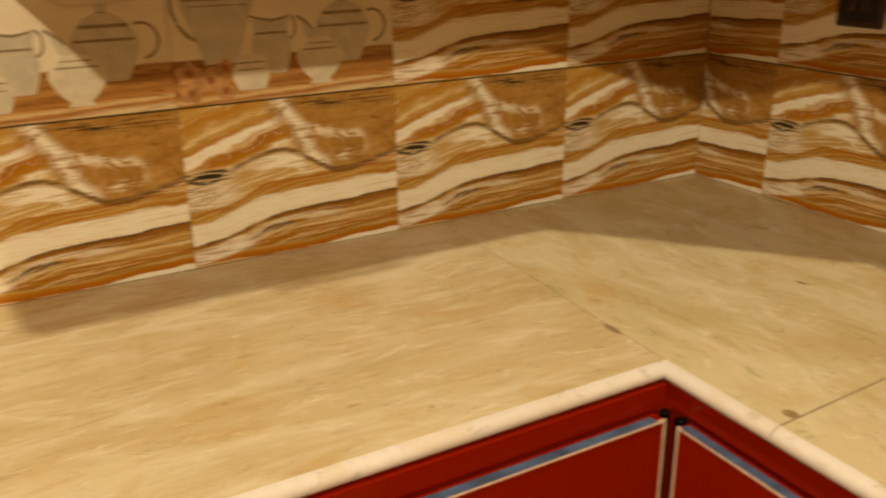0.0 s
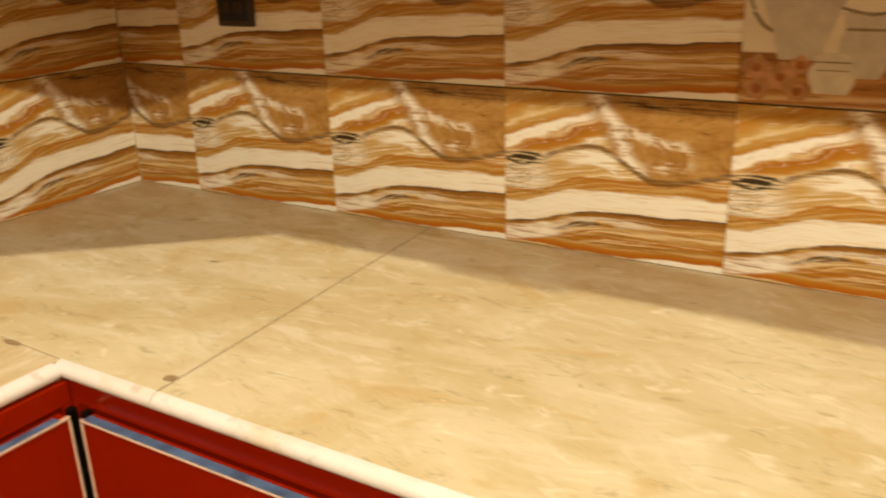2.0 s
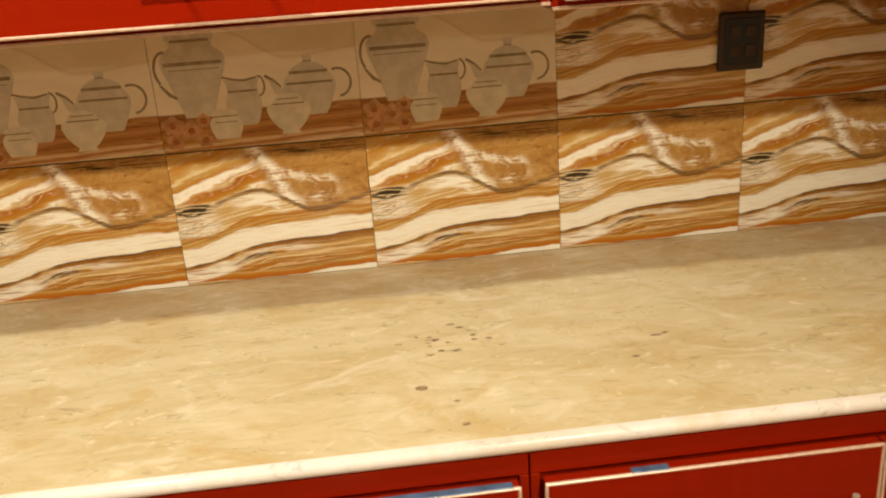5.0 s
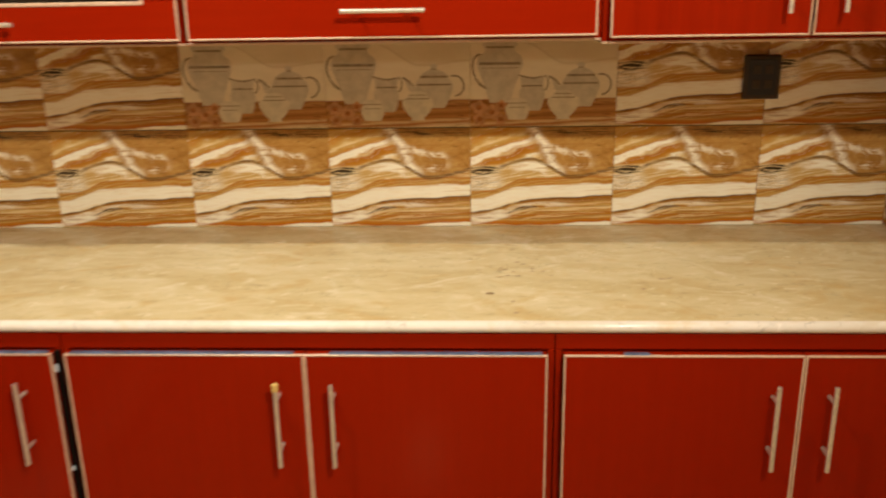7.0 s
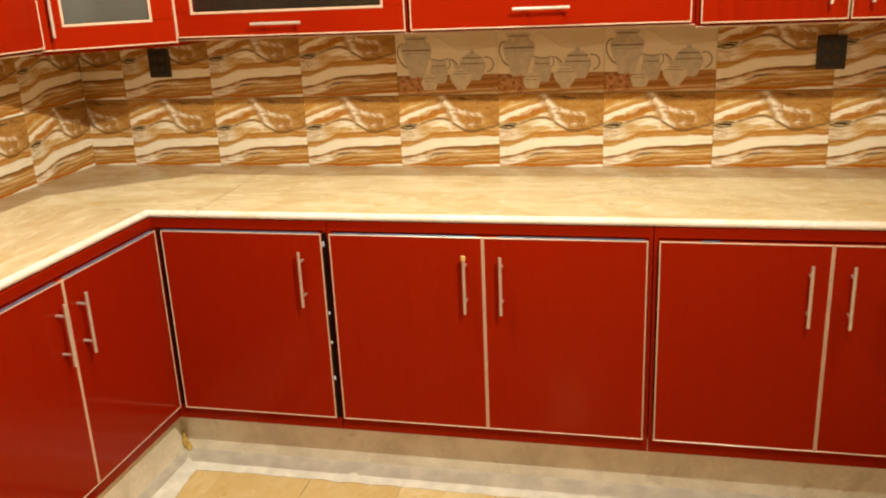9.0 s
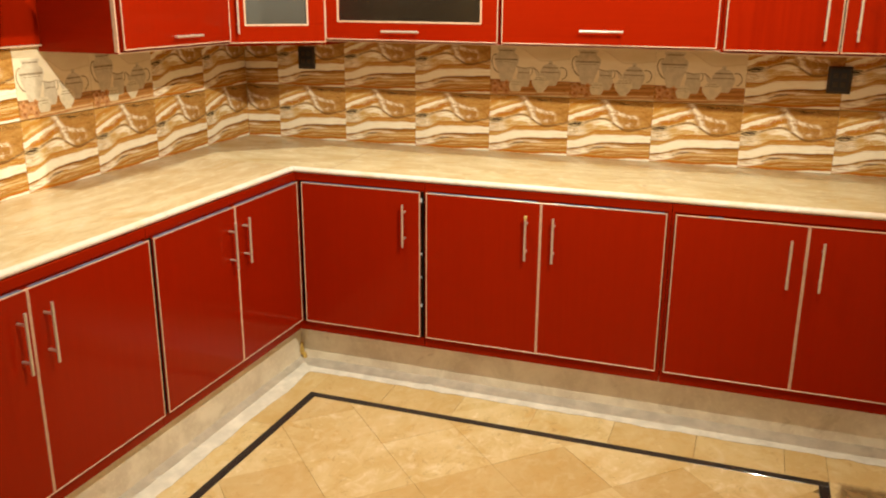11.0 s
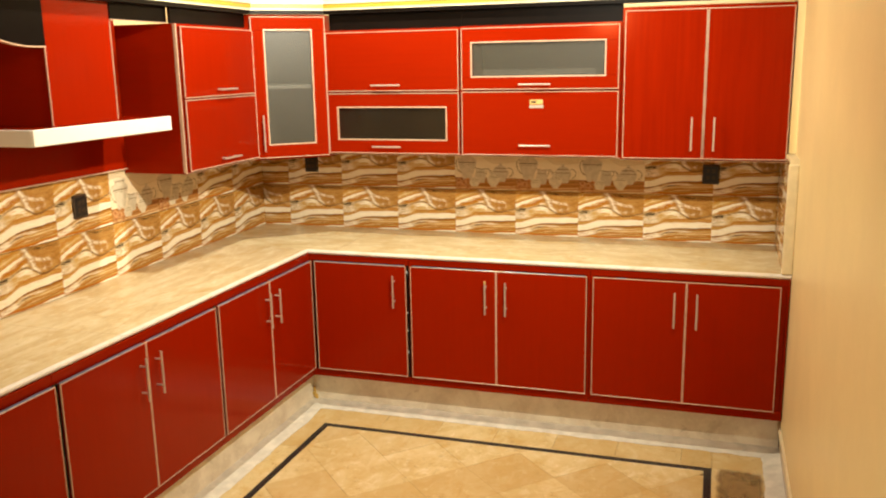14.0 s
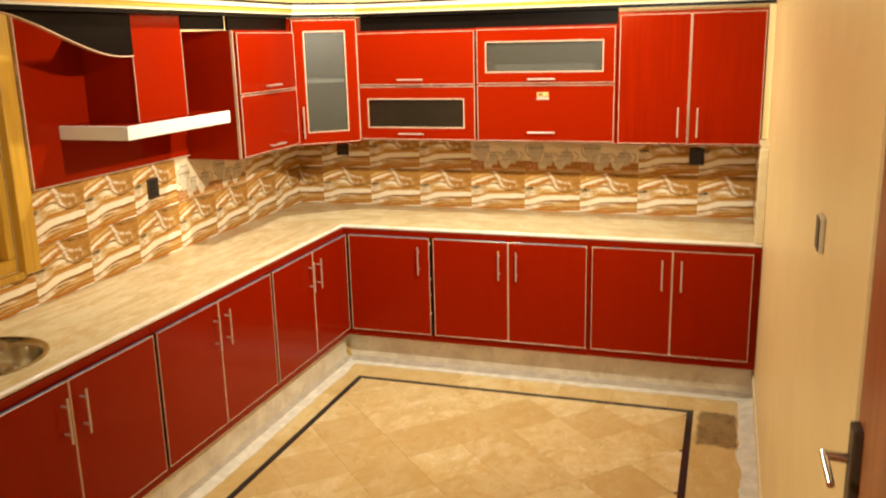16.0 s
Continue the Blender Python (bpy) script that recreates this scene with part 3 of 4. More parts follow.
part("slab", bm, MARBLE_A, worktop)
nosing(YS, -0.772 + seam, "y")
nosing(-0.772 - seam, END + 0.002, "y")
nosing(WXE, -2.18 + seam, "x")
nosing(-2.18 - seam, -4.5, "x")

# sink bowl
sink = thing("sink", (SINK[0], SINK[1], TOP), "round stainless steel sink bowl set in the marble", "sink")
bm = bmesh.new()
profile = [(0.240, 0.001), (0.241, 0.004), (0.232, 0.006), (0.220, 0.003), (0.212, -0.02), (0.203, -0.08), (0.190, -0.13), (0.13, -0.158), (0.04, -0.165)]
rows = []
for rad, z in profile:
    rows.append([bm.verts.new((rad * math.cos(2 * math.pi * k / 48), rad * math.sin(2 * math.pi * k / 48), z)) for k in range(48)])
for a, b in zip(rows, rows[1:]):
    for k in range(48):
        bm.faces.new((a[k], b[k], b[(k + 1) % 48], a[(k + 1) % 48]))
bm.faces.new(rows[-1][::-1])
bmesh.ops.recalc_face_normals(bm, faces=bm.faces)
smooth(part("bowl", bm, SINK_STEEL, sink), 60)
bm = rod(bmesh.new(), (0, 0, -0.164), (0, 0, -0.158), 0.035, 24)
part("drain", bm, CHROME, sink, "chrome drain")


# ---- cabinets ----
# Every cabinet is built in its own axes: u to the right along its front, n out of the front, z up.
def basis(run):
    if run == "back":   # fronts look towards -x, u runs along -y
        return Matrix(((0, -1, 0, 0), (-1, 0, 0, 0), (0, 0, 1, 0), (0, 0, 0, 1)))
    return Matrix(((1, 0, 0, 0), (0, -1, 0, 0), (0, 0, 1, 0), (0, 0, 0, 1)))  # side: u along +x, fronts towards -y


def local(bm, flip):
    """Brings a mesh made in (u, n, z) into right-handed axes (u, -n, z)."""
    bmesh.ops.transform(bm, matrix=Matrix.Diagonal((1, -1, 1, 1)), verts=bm.verts)
    bmesh.ops.reverse_faces(bm, faces=bm.faces)
    return bm


def place_of(run, u, n, z):
    """The pose of a cabinet whose front's lower corner is at u, n, z."""
    if run == "back":
        return pose(-n, -u, z, 0, 0, -90)
    return pose(u, -n, z)


def frame_strips(u0, u1, z0, z1, w, n0, n1):
    bm = bmesh.new()
    cuboid(bm, (u0, n0, z1 - w), (u1, n1, z1), 0.0015)
    cuboid(bm, (u0, n0, z0), (u1, n1, z0 + w), 0.0015)
    cuboid(bm, (u0, n0, z0 + w), (u0 + w, n1, z1 - w), 0.0015)
    cuboid(bm, (u1 - w, n0, z0 + w), (u1, n1, z1 - w), 0.0015)
    return bm


def bar_handle(parent, u, z, length, upright, n=0.0):
    bm = bmesh.new()
    h, out = length / 2, n + 0.030
    a, b = ((u, out, z - h), (u, out, z + h)) if upright else ((u - h, out, z), (u + h, out, z))
    rod(bm, a, b, 0.0045, 12)
    for s in (-0.62, 0.62):
        p = (u, n, z + s * h) if upright else (u + s * h, n, z)
        rod(bm, p, (p[0], out, p[2]), 0.0042, 8)
    return smooth(part("handle", local(bm, True), STEEL, parent, "brushed steel bar handle"), 40)


def cabinet_door(cab, u0, u1, z0, z1, handle, film="", pane=None, pane_mat=None, grain=None, thick=0.020):
    """A laminate leaf with aluminium edging; pane gives the glazed opening (u0, u1, z0, z1)."""
    grain = grain or RED
    if pane:
        a, b, c, d = pane
        bm = bmesh.new()
        cuboid(bm, (u0, 0, d), (u1, thick, z1), 0.0015)
        cuboid(bm, (u0, 0, z0), (u1, thick, c), 0.0015)
        cuboid(bm, (u0, 0, c), (a, thick, d), 0.0015)
        cuboid(bm, (b, 0, c), (u1, thick, d), 0.0015)
    else:
        bm = box((u0, 0, z0), (u1, thick, z1), 0.002)
    leaf = part("door", local(bm, True), grain, cab)
    part("edging", local(frame_strips(u0 - 0.001, u1 + 0.001, z0 - 0.001, z1 + 0.001, 0.0042, thick - 0.004, thick + 0.0018), True), SILVER, leaf, "thin aluminium edging")
    if pane:
        part("pane_frame", local(frame_strips(a - 0.007, b + 0.007, c - 0.007, d + 0.007, 0.0075, thick - 0.006, thick + 0.002), True), SILVER, leaf, "aluminium pane frame")
        part("pane", local(box((a, 0.006, c), (b, 0.010, d)), True), pane_mat, leaf, "frosted glass pane").visible_shadow = False
    if film:
        for f0, f1 in film:
            part("protective_film", local(box((u0 + f0 * (u1 - u0), thick - 0.012, z1), (u0 + f1 * (u1 - u0), thick + 0.0005, z1 + 0.0022), 0.0008), True), FILM, leaf, "strip of blue protective film")
    if handle:
        bar_handle(leaf, *handle, thick)
    return leaf


def shell(cab, u0, u1, z0, z1, deep, w=0.018):
    """The boards of an open-fronted carcass."""
    for name, lo, hi in (("side_panel", (u0, -deep, z0), (u0 + w, 0, z1)), ("side_panel", (u1 - w, -deep, z0), (u1, 0, z1)),
                         ("bottom_board", (u0 + w, -deep, z0), (u1 - w, 0, z0 + w)), ("top_board", (u0 + w, -deep, z1 - w), (u1 - w, 0, z1)),
                         ("back_board", (u0 + w, -deep, z0 + w), (u1 - w, -deep + 0.008, z1 - w))):
        part(name, local(box(lo, hi, 0.001), True), RED_FLAT, cab)


BASE_LABEL = "glossy red laminate base cabinet with aluminium-edged doors under the worktop"


def base_cabinet(run, u0, u1, doors, front, deep, gap_strips=(), label=BASE_LABEL):
    """doors: (u0, u1, handle u, film stretches)."""
    cab = thing("base_cabinet", (0, 0, 0), label, "cabinet", "base cabinets", "", place_of(run, u0, front, 0.19))
    w = u1 - u0
    z1 = 0.876 - 0.19
    for name, lo, hi in (("bottom_rail", (0, -deep, 0), (w, 0, 0.046)), ("top_rail", (0, -deep, z1 - 0.031), (w, 0, z1)),
                         ("side_panel", (0, -deep, 0.0465), (0.012, 0, z1 - 0.0315)), ("side_panel", (w - 0.012, -deep, 0.0465), (w, 0, z1 - 0.0315)),
                         ("inner_board", (0.0125, -deep, 0.0465), (w - 0.0125, -0.008, z1 - 0.0315))):
        part(name, local(box(lo, hi, 0.001), True), RED_FLAT, cab)
    # black strips give the dark edging and paint in the shade between doors
    for s in gap_strips:
        part("dark_gap_strip", local(box((s - u0 - 0.0052, -0.002, 0.047), (s - u0 + 0.0052, 0.010, z1 - 0.034), 0.001), True), BLACK, cab, "black strip for edging and painted gap shade")
    for a, b, hu, film in doors:
        cabinet_door(cab, a - u0, b - u0, 0.050, 0.651, (hu - u0, 0.517, 0.172, True), film)
    return cab


BF = 0.643
first = base_cabinet("back", 0.606, 1.182, [(0.652, 1.170, 1.108, [(0.01, 0.985)])], BF, 0.085, (0.642, 1.1755))
second = base_cabinet("back", 1.184, 2.119, [(1.196, 1.6505, 1.601, [(0.02, 0.96)]), (1.6535, 2.105, 1.705, [(0.1, 0.98)])], BF, 0.085)
base_cabinet("back", 2.121, END * -1 - 0.003, [(2.136, 2.5705, 2.520, [(0.25, 0.36)]), (2.5735, 2.985, 2.622, [])], BF, 0.085)
for z, h in ((0.395, 0.010), (0.300, 0.007), (0.178, 0.012), (0.610, 0.016)):
    part("film_scrap", local(box((0.563, 0.0102, z), (0.571, 0.0125, z + h), 0.0008), True), FILM_SCRAP, first, "torn scrap of pale protective film")
part("tape", local(rod(bmesh.new(), (0.417, 0.0502, 0.592), (0.417, 0.0502, 0.6045), 0.0066, 12), True), TAPE, second, "yellowed tape on the handle's end")
SF = 0.613
base_cabinet("side", -1.578, -0.645, [(-1.569, -1.1185, -1.162, [(0.02, 0.96)]), (-1.1155, -0.664, -1.072, [(0.02, 0.97)])], SF, 0.045, (-0.651, -1.573))
base_cabinet("side", -2.546, -1.58, [(-2.535, -2.0805, -2.124, [(0.0, 0.97)]), (-2.0775, -1.592, -2.032, [(0.02, 0.96)])], SF, 0.045, (-1.586, -2.539))
base_cabinet("side", -3.538, -2.548, [(-3.527, -3.0465, -3.092, [(0.0, 0.99)]), (-3.0435, -2.558, -2.997, [(0.0, 0.98)])], SF, 0.045, (-2.553, -3.532))
base_cabinet("side", -4.492, -3.54, [(-4.48, -4.014, -4.052, [(0.0, 0.99)]), (-4.008, -3.55, -3.962, [(0.0, 0.98)])], SF, 0.045)

# the cement plinth under the cabinets
bm = prism([(-0.548, -0.002), (-0.004, -0.002), (-0.004, END + 0.001), (-0.548, END + 0.001)], -0.012, 0.188, "z")
setting("plinth_back", bm, CEMENT, "rough pale cement plinth below the cabinets", "plinth")
bm = prism([(-4.5, -0.555), (-4.5, -0.002), (-0.5495, -0.002), (-0.5495, -0.555)], -0.012, 0.188, "z")
setting("plinth_side", bm, CEMENT, "rough pale cement plinth below the cabinets", "plinth")

# ---- wall cabinets on the back wall ----
UF = 0.395
WALL_LABEL = "glossy red laminate wall cabinet with aluminium-edged flap doors"


def wall_cabinet(run, u0, u1, z0, z1, front, deep, label, name="wall_cabinet"):
    cab = thing(name, (0, 0, 0), label, "cabinet", "wall cabinets", "", place_of(run, u0, front, z0))
    shell(cab, 0, u1 - u0, 0, z1 - z0, deep)
    part("bottom_edging", local(box((0, 0.0002, -0.001), (u1 - u0, 0.003, 0.004), 0.0008), True), SILVER, cab, "thin aluminium edging")
    bm = bmesh.new()
    cuboid(bm, (0.0185, -deep + 0.009, 0.0185), (u1 - u0 - 0.0185, -deep + 0.013, z1 - z0 - 0.0185))
    part("lining", local(bm, True), INSIDE, cab, "pale cabinet lining")
    return cab


def cab_rail(cab, w, z0, z1):
    part("rail", local(box((0.018, -0.018, z0), (w - 0.018, 0, z1), 0.001), True), RED_FLAT, cab)


c = wall_cabinet("back", 0.648, 1.402, 1.387, 2.042, UF, UF - 0.006, "red wall cabinet with a plain flap above a smoked glass flap")
cabinet_door(c, 0.010, 0.747, 0.338, 0.643, (0.355, 0.368, 0.16, False), "", None, None, RED_FLAT)
cabinet_door(c, 0.010, 0.747, 0.010, 0.326, (0.352, 0.046, 0.16, False), "", (0.070, 0.676, 0.085, 0.250), SMOKED, RED_FLAT)
cab_rail(c, 0.754, 0.322, 0.342)
c = wall_cabinet("back", 1.404, 2.216, 1.387, 2.045, UF, UF - 0.006, "red wall cabinet with a frosted glass flap above a plain flap")
cabinet_door(c, 0.008, 0.802, 0.342, 0.646, (0.392, 0.366, 0.16, False), "", (0.064, 0.734, 0.408, 0.572), FROST, RED_FLAT)
low = cabinet_door(c, 0.008, 0.802, 0.010, 0.330, (0.394, 0.062, 0.16, False), "", None, None, RED_FLAT)
part("badge", local(box((0.364, 0.019, 0.266), (0.432, 0.0225, 0.290), 0.001), True), TAPE, low, "small golden maker's badge")
part("badge_strip", local(box((0.362, 0.019, 0.248), (0.434, 0.0222, 0.263), 0.001), True), STEEL, low, "small silver strip under the badge")
part("badge_print", local(box((0.372, 0.0222, 0.273), (0.398, 0.0232, 0.283), 0.0), True), SOCKET, low, "dark bar on the badge")
cab_rail(c, 0.812, 0.326, 0.346)
setting("trim_filler", box((-0.404, END, 1.424), (0.008, -2.995, 2.146)), CREAM_WALL, "cream plaster between wall cabinet and wall", "trim")
c = wall_cabinet("back", 2.218, 2.992, 1.380, 2.108, UF, UF - 0.006, "tall red wall cabinet with a pair of plain doors")
cabinet_door(c, 0.014, 0.388, 0.012, 0.712, (0.338, 0.133, 0.16, True), "", None, None, RED_GRAIN)
cabinet_door(c, 0.394, 0.768, 0.012, 0.712, (0.440, 0.133, 0.16, True), "", None, None, RED_GRAIN)

# corner cabinet, set across the corner
KA, KB = Vector((-0.652, -0.338)), Vector((-0.392, -0.646))
kw = (KB - KA).length
kturn = math.degrees(math.atan2(KB.y - KA.y, KB.x - KA.x))
corner = thing("corner_cabinet", (0, 0, 0), "red corner wall cabinet with a tall frosted glass door", "cabinet", "wall cabinets", "", pose(KA.x, KA.y, 1.372, 0, 0, kturn))
bm = bmesh.new()
inv = (pose(KA.x, KA.y, 1.372, 0, 0, kturn)).inverted()
def kloc(bm):
    bmesh.ops.transform(bm, matrix=inv, verts=bm.verts)
    return bm
foot = [(KA.x, KA.y), (KB.x, KB.y), (-0.006, KB.y), (-0.006, -0.006), (KA.x, -0.006)]
for z0, z1 in ((1.372, 1.392), (2.108, 2.126)):
    top = kloc(prism(foot, z0, z1, "z"))
    part("board", top, RED_FLAT, corner)
part("side_panel", kloc(box((KA.x, KA.y, 1.392), (KA.x + 0.016, -0.006, 2.108))), RED_FLAT, corner)
part("side_panel", kloc(box((KB.x, KB.y, 1.392), (-0.006, KB.y + 0.016, 2.108))), RED_FLAT, corner)
part("lining", kloc(box((-0.018, KB.y + 0.02, 1.392), (-0.008, -0.008, 2.108))), INSIDE, corner, "pale cabinet lining")
part("lining", kloc(box((KA.x + 0.02, -0.018, 1.392), (-0.02, -0.008, 2.108))), INSIDE, corner, "pale cabinet lining")
inner = [(KA.x + 0.03, KA.y + 0.03), (KB.x + 0.03, KB.y + 0.03), (-0.02, KB.y + 0.03), (-0.02, -0.02), (KA.x + 0.03, -0.02)]
part("shelf", kloc(prism(inner, 1.745, 1.763, "z")), INSIDE, corner, "pale inner shelf")
cabinet_door(corner, 0.006, kw - 0.006, 0.012, 0.742, (0.042, 0.145, 0.19, True), "", (0.076, kw - 0.082, 0.085, 0.672), FROST)

# wall cabinet beside the hood
c = wall_cabinet("side", -1.302, -0.654, 1.380, 2.058, 0.342, 0.336, WALL_LABEL)
cabinet_door(c, 0.012, 0.640, 0.347, 0.665, (0.335, 0.378, 0.16, False), "", None, None, RED)
cabinet_door(c, 0.012, 0.640, 0.012, 0.337, (0.335, 0.046, 0.16, False), "", None, None, RED)
cab_rail(c, 0.648, 0.330, 0.352)
part("side_edging", local(box((-0.002, -0.012, 0.0045), (0.005, 0.004, 0.676), 0.0008), True), SILVER, c, "thin aluminium edging")

# ---- hood niche ----
niche = thing("hood_surround", (-1.87, 0, 1.40), "red and black laminate cooker hood surround with a white-edged shelf", "hood")
o = Vector((-1.87, 0, 1.40))
def nb(name, lo, hi, material, label="", bevel=0.0015):
    return part(name, box(Vector(lo) - o, Vector(hi) - o, bevel, 2), material, niche, label)
nb("back_panel", (-2.440, -0.022, 1.405), (-1.304, -0.004, 2.130), RED)
nb("panel_edging", (-2.4475, -0.026, 1.400), (-2.4405, -0.003, 2.130), SILVER, "thin aluminium edging")
nb("panel_edging", (-2.440, -0.026, 1.3985), (-1.304, -0.003, 1.4045), SILVER, "thin aluminium edging")
HX0, HX1, HY = -2.258, -1.445, -0.385
shelf = nb("shelf", (HX0 + 0.012, -0.0225, 1.600), (HX1, HY + 0.012, 1.655), RED_FLAT, "red hood shelf")
bm = box(Vector((HX0, HY, 1.596)) - o, Vector((HX1, HY + 0.011, 1.657)) - o, 0.004, 2)
part("shelf_edge", bm, WHITE, niche, "broad white shelf edge")
bm = box(Vector((HX0, HY + 0.0112, 1.596)) - o, Vector((HX0 + 0.0115, -0.0225, 1.657)) - o, 0.004, 2)
part("shelf_edge", bm, WHITE, niche, "broad white shelf edge")
CY = -0.300
nb("chimney_front", (-2.060, CY, 1.6555), (-1.690, CY + 0.018, 2.130), RED)
nb("chimney_side", (-2.060, CY + 0.0182, 1.6555), (-2.042, -0.0225, 2.130), RED_FLAT)
nb("chimney_side", (-1.708, CY + 0.0182, 1.6555), (-1.690, -0.0225, 2.130), RED_FLAT)
nb("chimney_edging", (-2.064, CY - 0.002, 1.657), (-2.0602, CY + 0.003, 1.955), SILVER, "thin aluminium edging")
nb("chimney_edging", (-1.6898, CY - 0.002, 1.657), (-1.686, CY + 0.003, 2.055), SILVER, "thin aluminium edging")
# black fascia with a curved lower edge
def curve_z(x):
    s = min(max((-2.13 - x) / 0.75, 0.0), 1.0)
    return 1.950 + 0.19 * s * s * (3 - 2 * s) * 0.9 + 0.012 * s
xs = [-2.061 - k * 0.84 / 28 for k in range(29)]
part("fascia", prism([(x + 1.87, curve_z(x) - 1.40) for x in xs] + [(xs[-1] + 1.87, 0.735), (xs[0] + 1.87, 0.735)], CY - 0.004, CY + 0.012, "y"), BLACK, niche, "black gloss fascia with a curved edge")
bm = prism([(x + 1.87, curve_z(x) - 1.406) for x in xs] + [(x + 1.87, curve_z(x) - 1.4005) for x in xs[::-1]], CY - 0.007, CY + 0.012, "y")
part("fascia_edging", bm, SILVER, niche, "bent aluminium edging")
nb("fascia", (-1.6858, CY - 0.004, 2.062), (-1.304, CY + 0.012, 2.130), BLACK, "black gloss fascia")
nb("fascia_edging", (-1.6858, CY - 0.006, 2.0582), (-1.304, CY + 0.004, 2.0615), SILVER, "aluminium edging")

# black filler boards between the wall cabinets and the cornice
setting("trim_filler", box((-0.365, -1.403, 2.0425), (-0.35, -0.664, 2.146)), BLACK, "black gloss board above the wall cabinets", "trim")
setting("trim_filler", box((-0.365, -2.214, 2.0455), (-0.35, -1.4035, 2.146)), BLACK, "black gloss board above the wall cabinets", "trim")
setting("trim_filler", box((-1.3035, -0.322, 2.0585), (-0.664, -0.308, 2.146)), BLACK, "black gloss board above the wall cabinets", "trim")

# cornice: a stepped moulding on the cabinets, running across the corner
def cornice(points, bands):
    ob = thing("cornice", (0, 0, 2.13), "stepped black, white and yellow cornice on the wall cabinets", "cornice", "", "structure")
    names = {"black": BLACK, "pale": PALE, "yellow": YELLOW}
    for which, z0, z1, out in bands:
        bm = bmesh.new()
        back, front = [], []
        n = len(points)
        for k, p in enumerate(points):
            p = Vector(p)
            d0 = (p - Vector(points[k - 1])).normalized() if k else None
            d1 = (Vector(points[k + 1]) - p).normalized() if k < n - 1 else None
            d = ((d0 or d1) + (d1 or d0)).normalized()
            nrm = Vector((d.y, -d.x))
            stretch = 1 / max(0.5, nrm.dot(Vector(((d0 or d1).y, -(d0 or d1).x))))
            front.append(p + nrm * out * stretch)
            back.append(p - nrm * 0.03 * stretch)
        for k in range(n - 1):
            quad = [front[k], front[k + 1], back[k + 1], back[k]]
            lo = [bm.verts.new((*q, z0 - 2.13)) for q in quad]
            hi = [bm.verts.new((*q, z1 - 2.13)) for q in quad]
            for f in ((lo[0], lo[1], hi[1], hi[0]), (lo[2], lo[3], hi[3], hi[2]), hi, lo[::-1], (lo[0], hi[0], hi[3], lo[3]), (lo[1], lo[2], hi[2], hi[1])):
                bm.faces.new(f)
        bmesh.ops.remove_doubles(bm, verts=bm.verts, dist=1e-5)
        bmesh.ops.recalc_face_normals(bm, faces=bm.faces)
        part(which + "_band", bm, names[which], ob, {"black": "black gloss band", "pale": "pale cream band", "yellow": "warm yellow band"}[which])
    return ob


cornice([(-2.93, -0.345), (-0.655, -0.345), (-0.400, -0.650), (-0.400, END + 0.002)],
        [("black", 2.128, 2.146, 0.010), ("pale", 2.1462, 2.158, 0.016), ("yellow", 2.1582, 2.178, 0.020), ("pale", 2.1782, 2.200, 0.026), ("black", 2.2002, 2.212, 0.030)])


# ---- sockets ----
def socket(m, label):
    ob = thing("wall_socket", (0, 0, 0), label, "socket", "wall sockets", "", m)
    part("plate", box((-0.043, -0.011, -0.052), (0.043, 0, 0.052), 0.004, 2), SOCKET, ob)
    part("rim", box((-0.034, -0.013, -0.042), (0.034, -0.0105, 0.042), 0.0015), SOCKET_DARK, ob)
    for x, z in ((-0.014, 0.018), (0.014, 0.018), (-0.014, -0.016), (0.014, -0.016)):
        part("button", box((x - 0.009, -0.0155, z - 0.010), (x + 0.009, -0.0128, z + 0.010), 0.0015), SOCKET, ob)
    return ob


socket(pose(-0.001, -0.340, 1.286, 0, 0, -90), "dark brown plastic wall socket on the onyx tiles")
socket(pose(-0.001, -2.652, 1.268, 0, 0, -90), "dark brown plastic wall socket on the onyx tiles")
socket(pose(-1.628, -0.001, 1.272), "dark brown plastic wall socket on the onyx tiles under the hood")

# ---- floor ----
SX0, SY0, SY1, SW = -0.830, -0.752, -2.722, 0.034
def strip(x0, x1, y0, y1):
    return box((x0, y0, -0.012), (x1, y1, 0.0012), 0.001)
setting("floor_strip", strip(SX0 - SW, SX0, SY1, SY0), STRIP, "narrow black marble border strip in the floor", "floor strip")
setting("floor_strip", strip(FRONT, SX0 - SW - 0.001, SY0 - SW, SY0), STRIP, "narrow black marble border strip in the floor", "floor strip")
setting("floor_strip", strip(FRONT, SX0 - SW - 0.001, SY1, SY1 + SW), STRIP, "narrow black marble border strip in the floor", "floor strip")
tiling = tagged(new("floor_tiles"), "tan polished marble floor tiles laid on the diagonal", "floor", "", "structure")


def clip(poly, axis, limit, keep_below):
    out = []
    for k, p in enumerate(poly):
        q = poly[k - 1]
        pin = (p[axis] <= limit) == keep_below
        qin = (q[axis] <= limit) == keep_below
        if pin != qin:
            s = (limit - q[axis]) / (p[axis] - q[axis])
            out.append((q[0] + s * (p[0] - q[0]), q[1] + s * (p[1] - q[1])))
        if pin:
            out.append(p)
    return out


def area(poly):
    return abs(sum(a[0] * b[1] - b[0] * a[1] for a, b in zip(poly, poly[1:] + poly[:1]))) / 2


def floor_piece(poly, material, rise=0.0):
    cx, cy = sum(p[0] for p in poly) / len(poly), sum(p[1] for p in poly) / len(poly)
    bm = prism([(x - cx, y - cy) for x, y in poly], -0.010, 0.0, "z")
    ob = new("floor_tile", as_mesh("floor_tile", bm, material))
    ob.location, ob.parent = (cx, cy, rise), tiling
    return ob


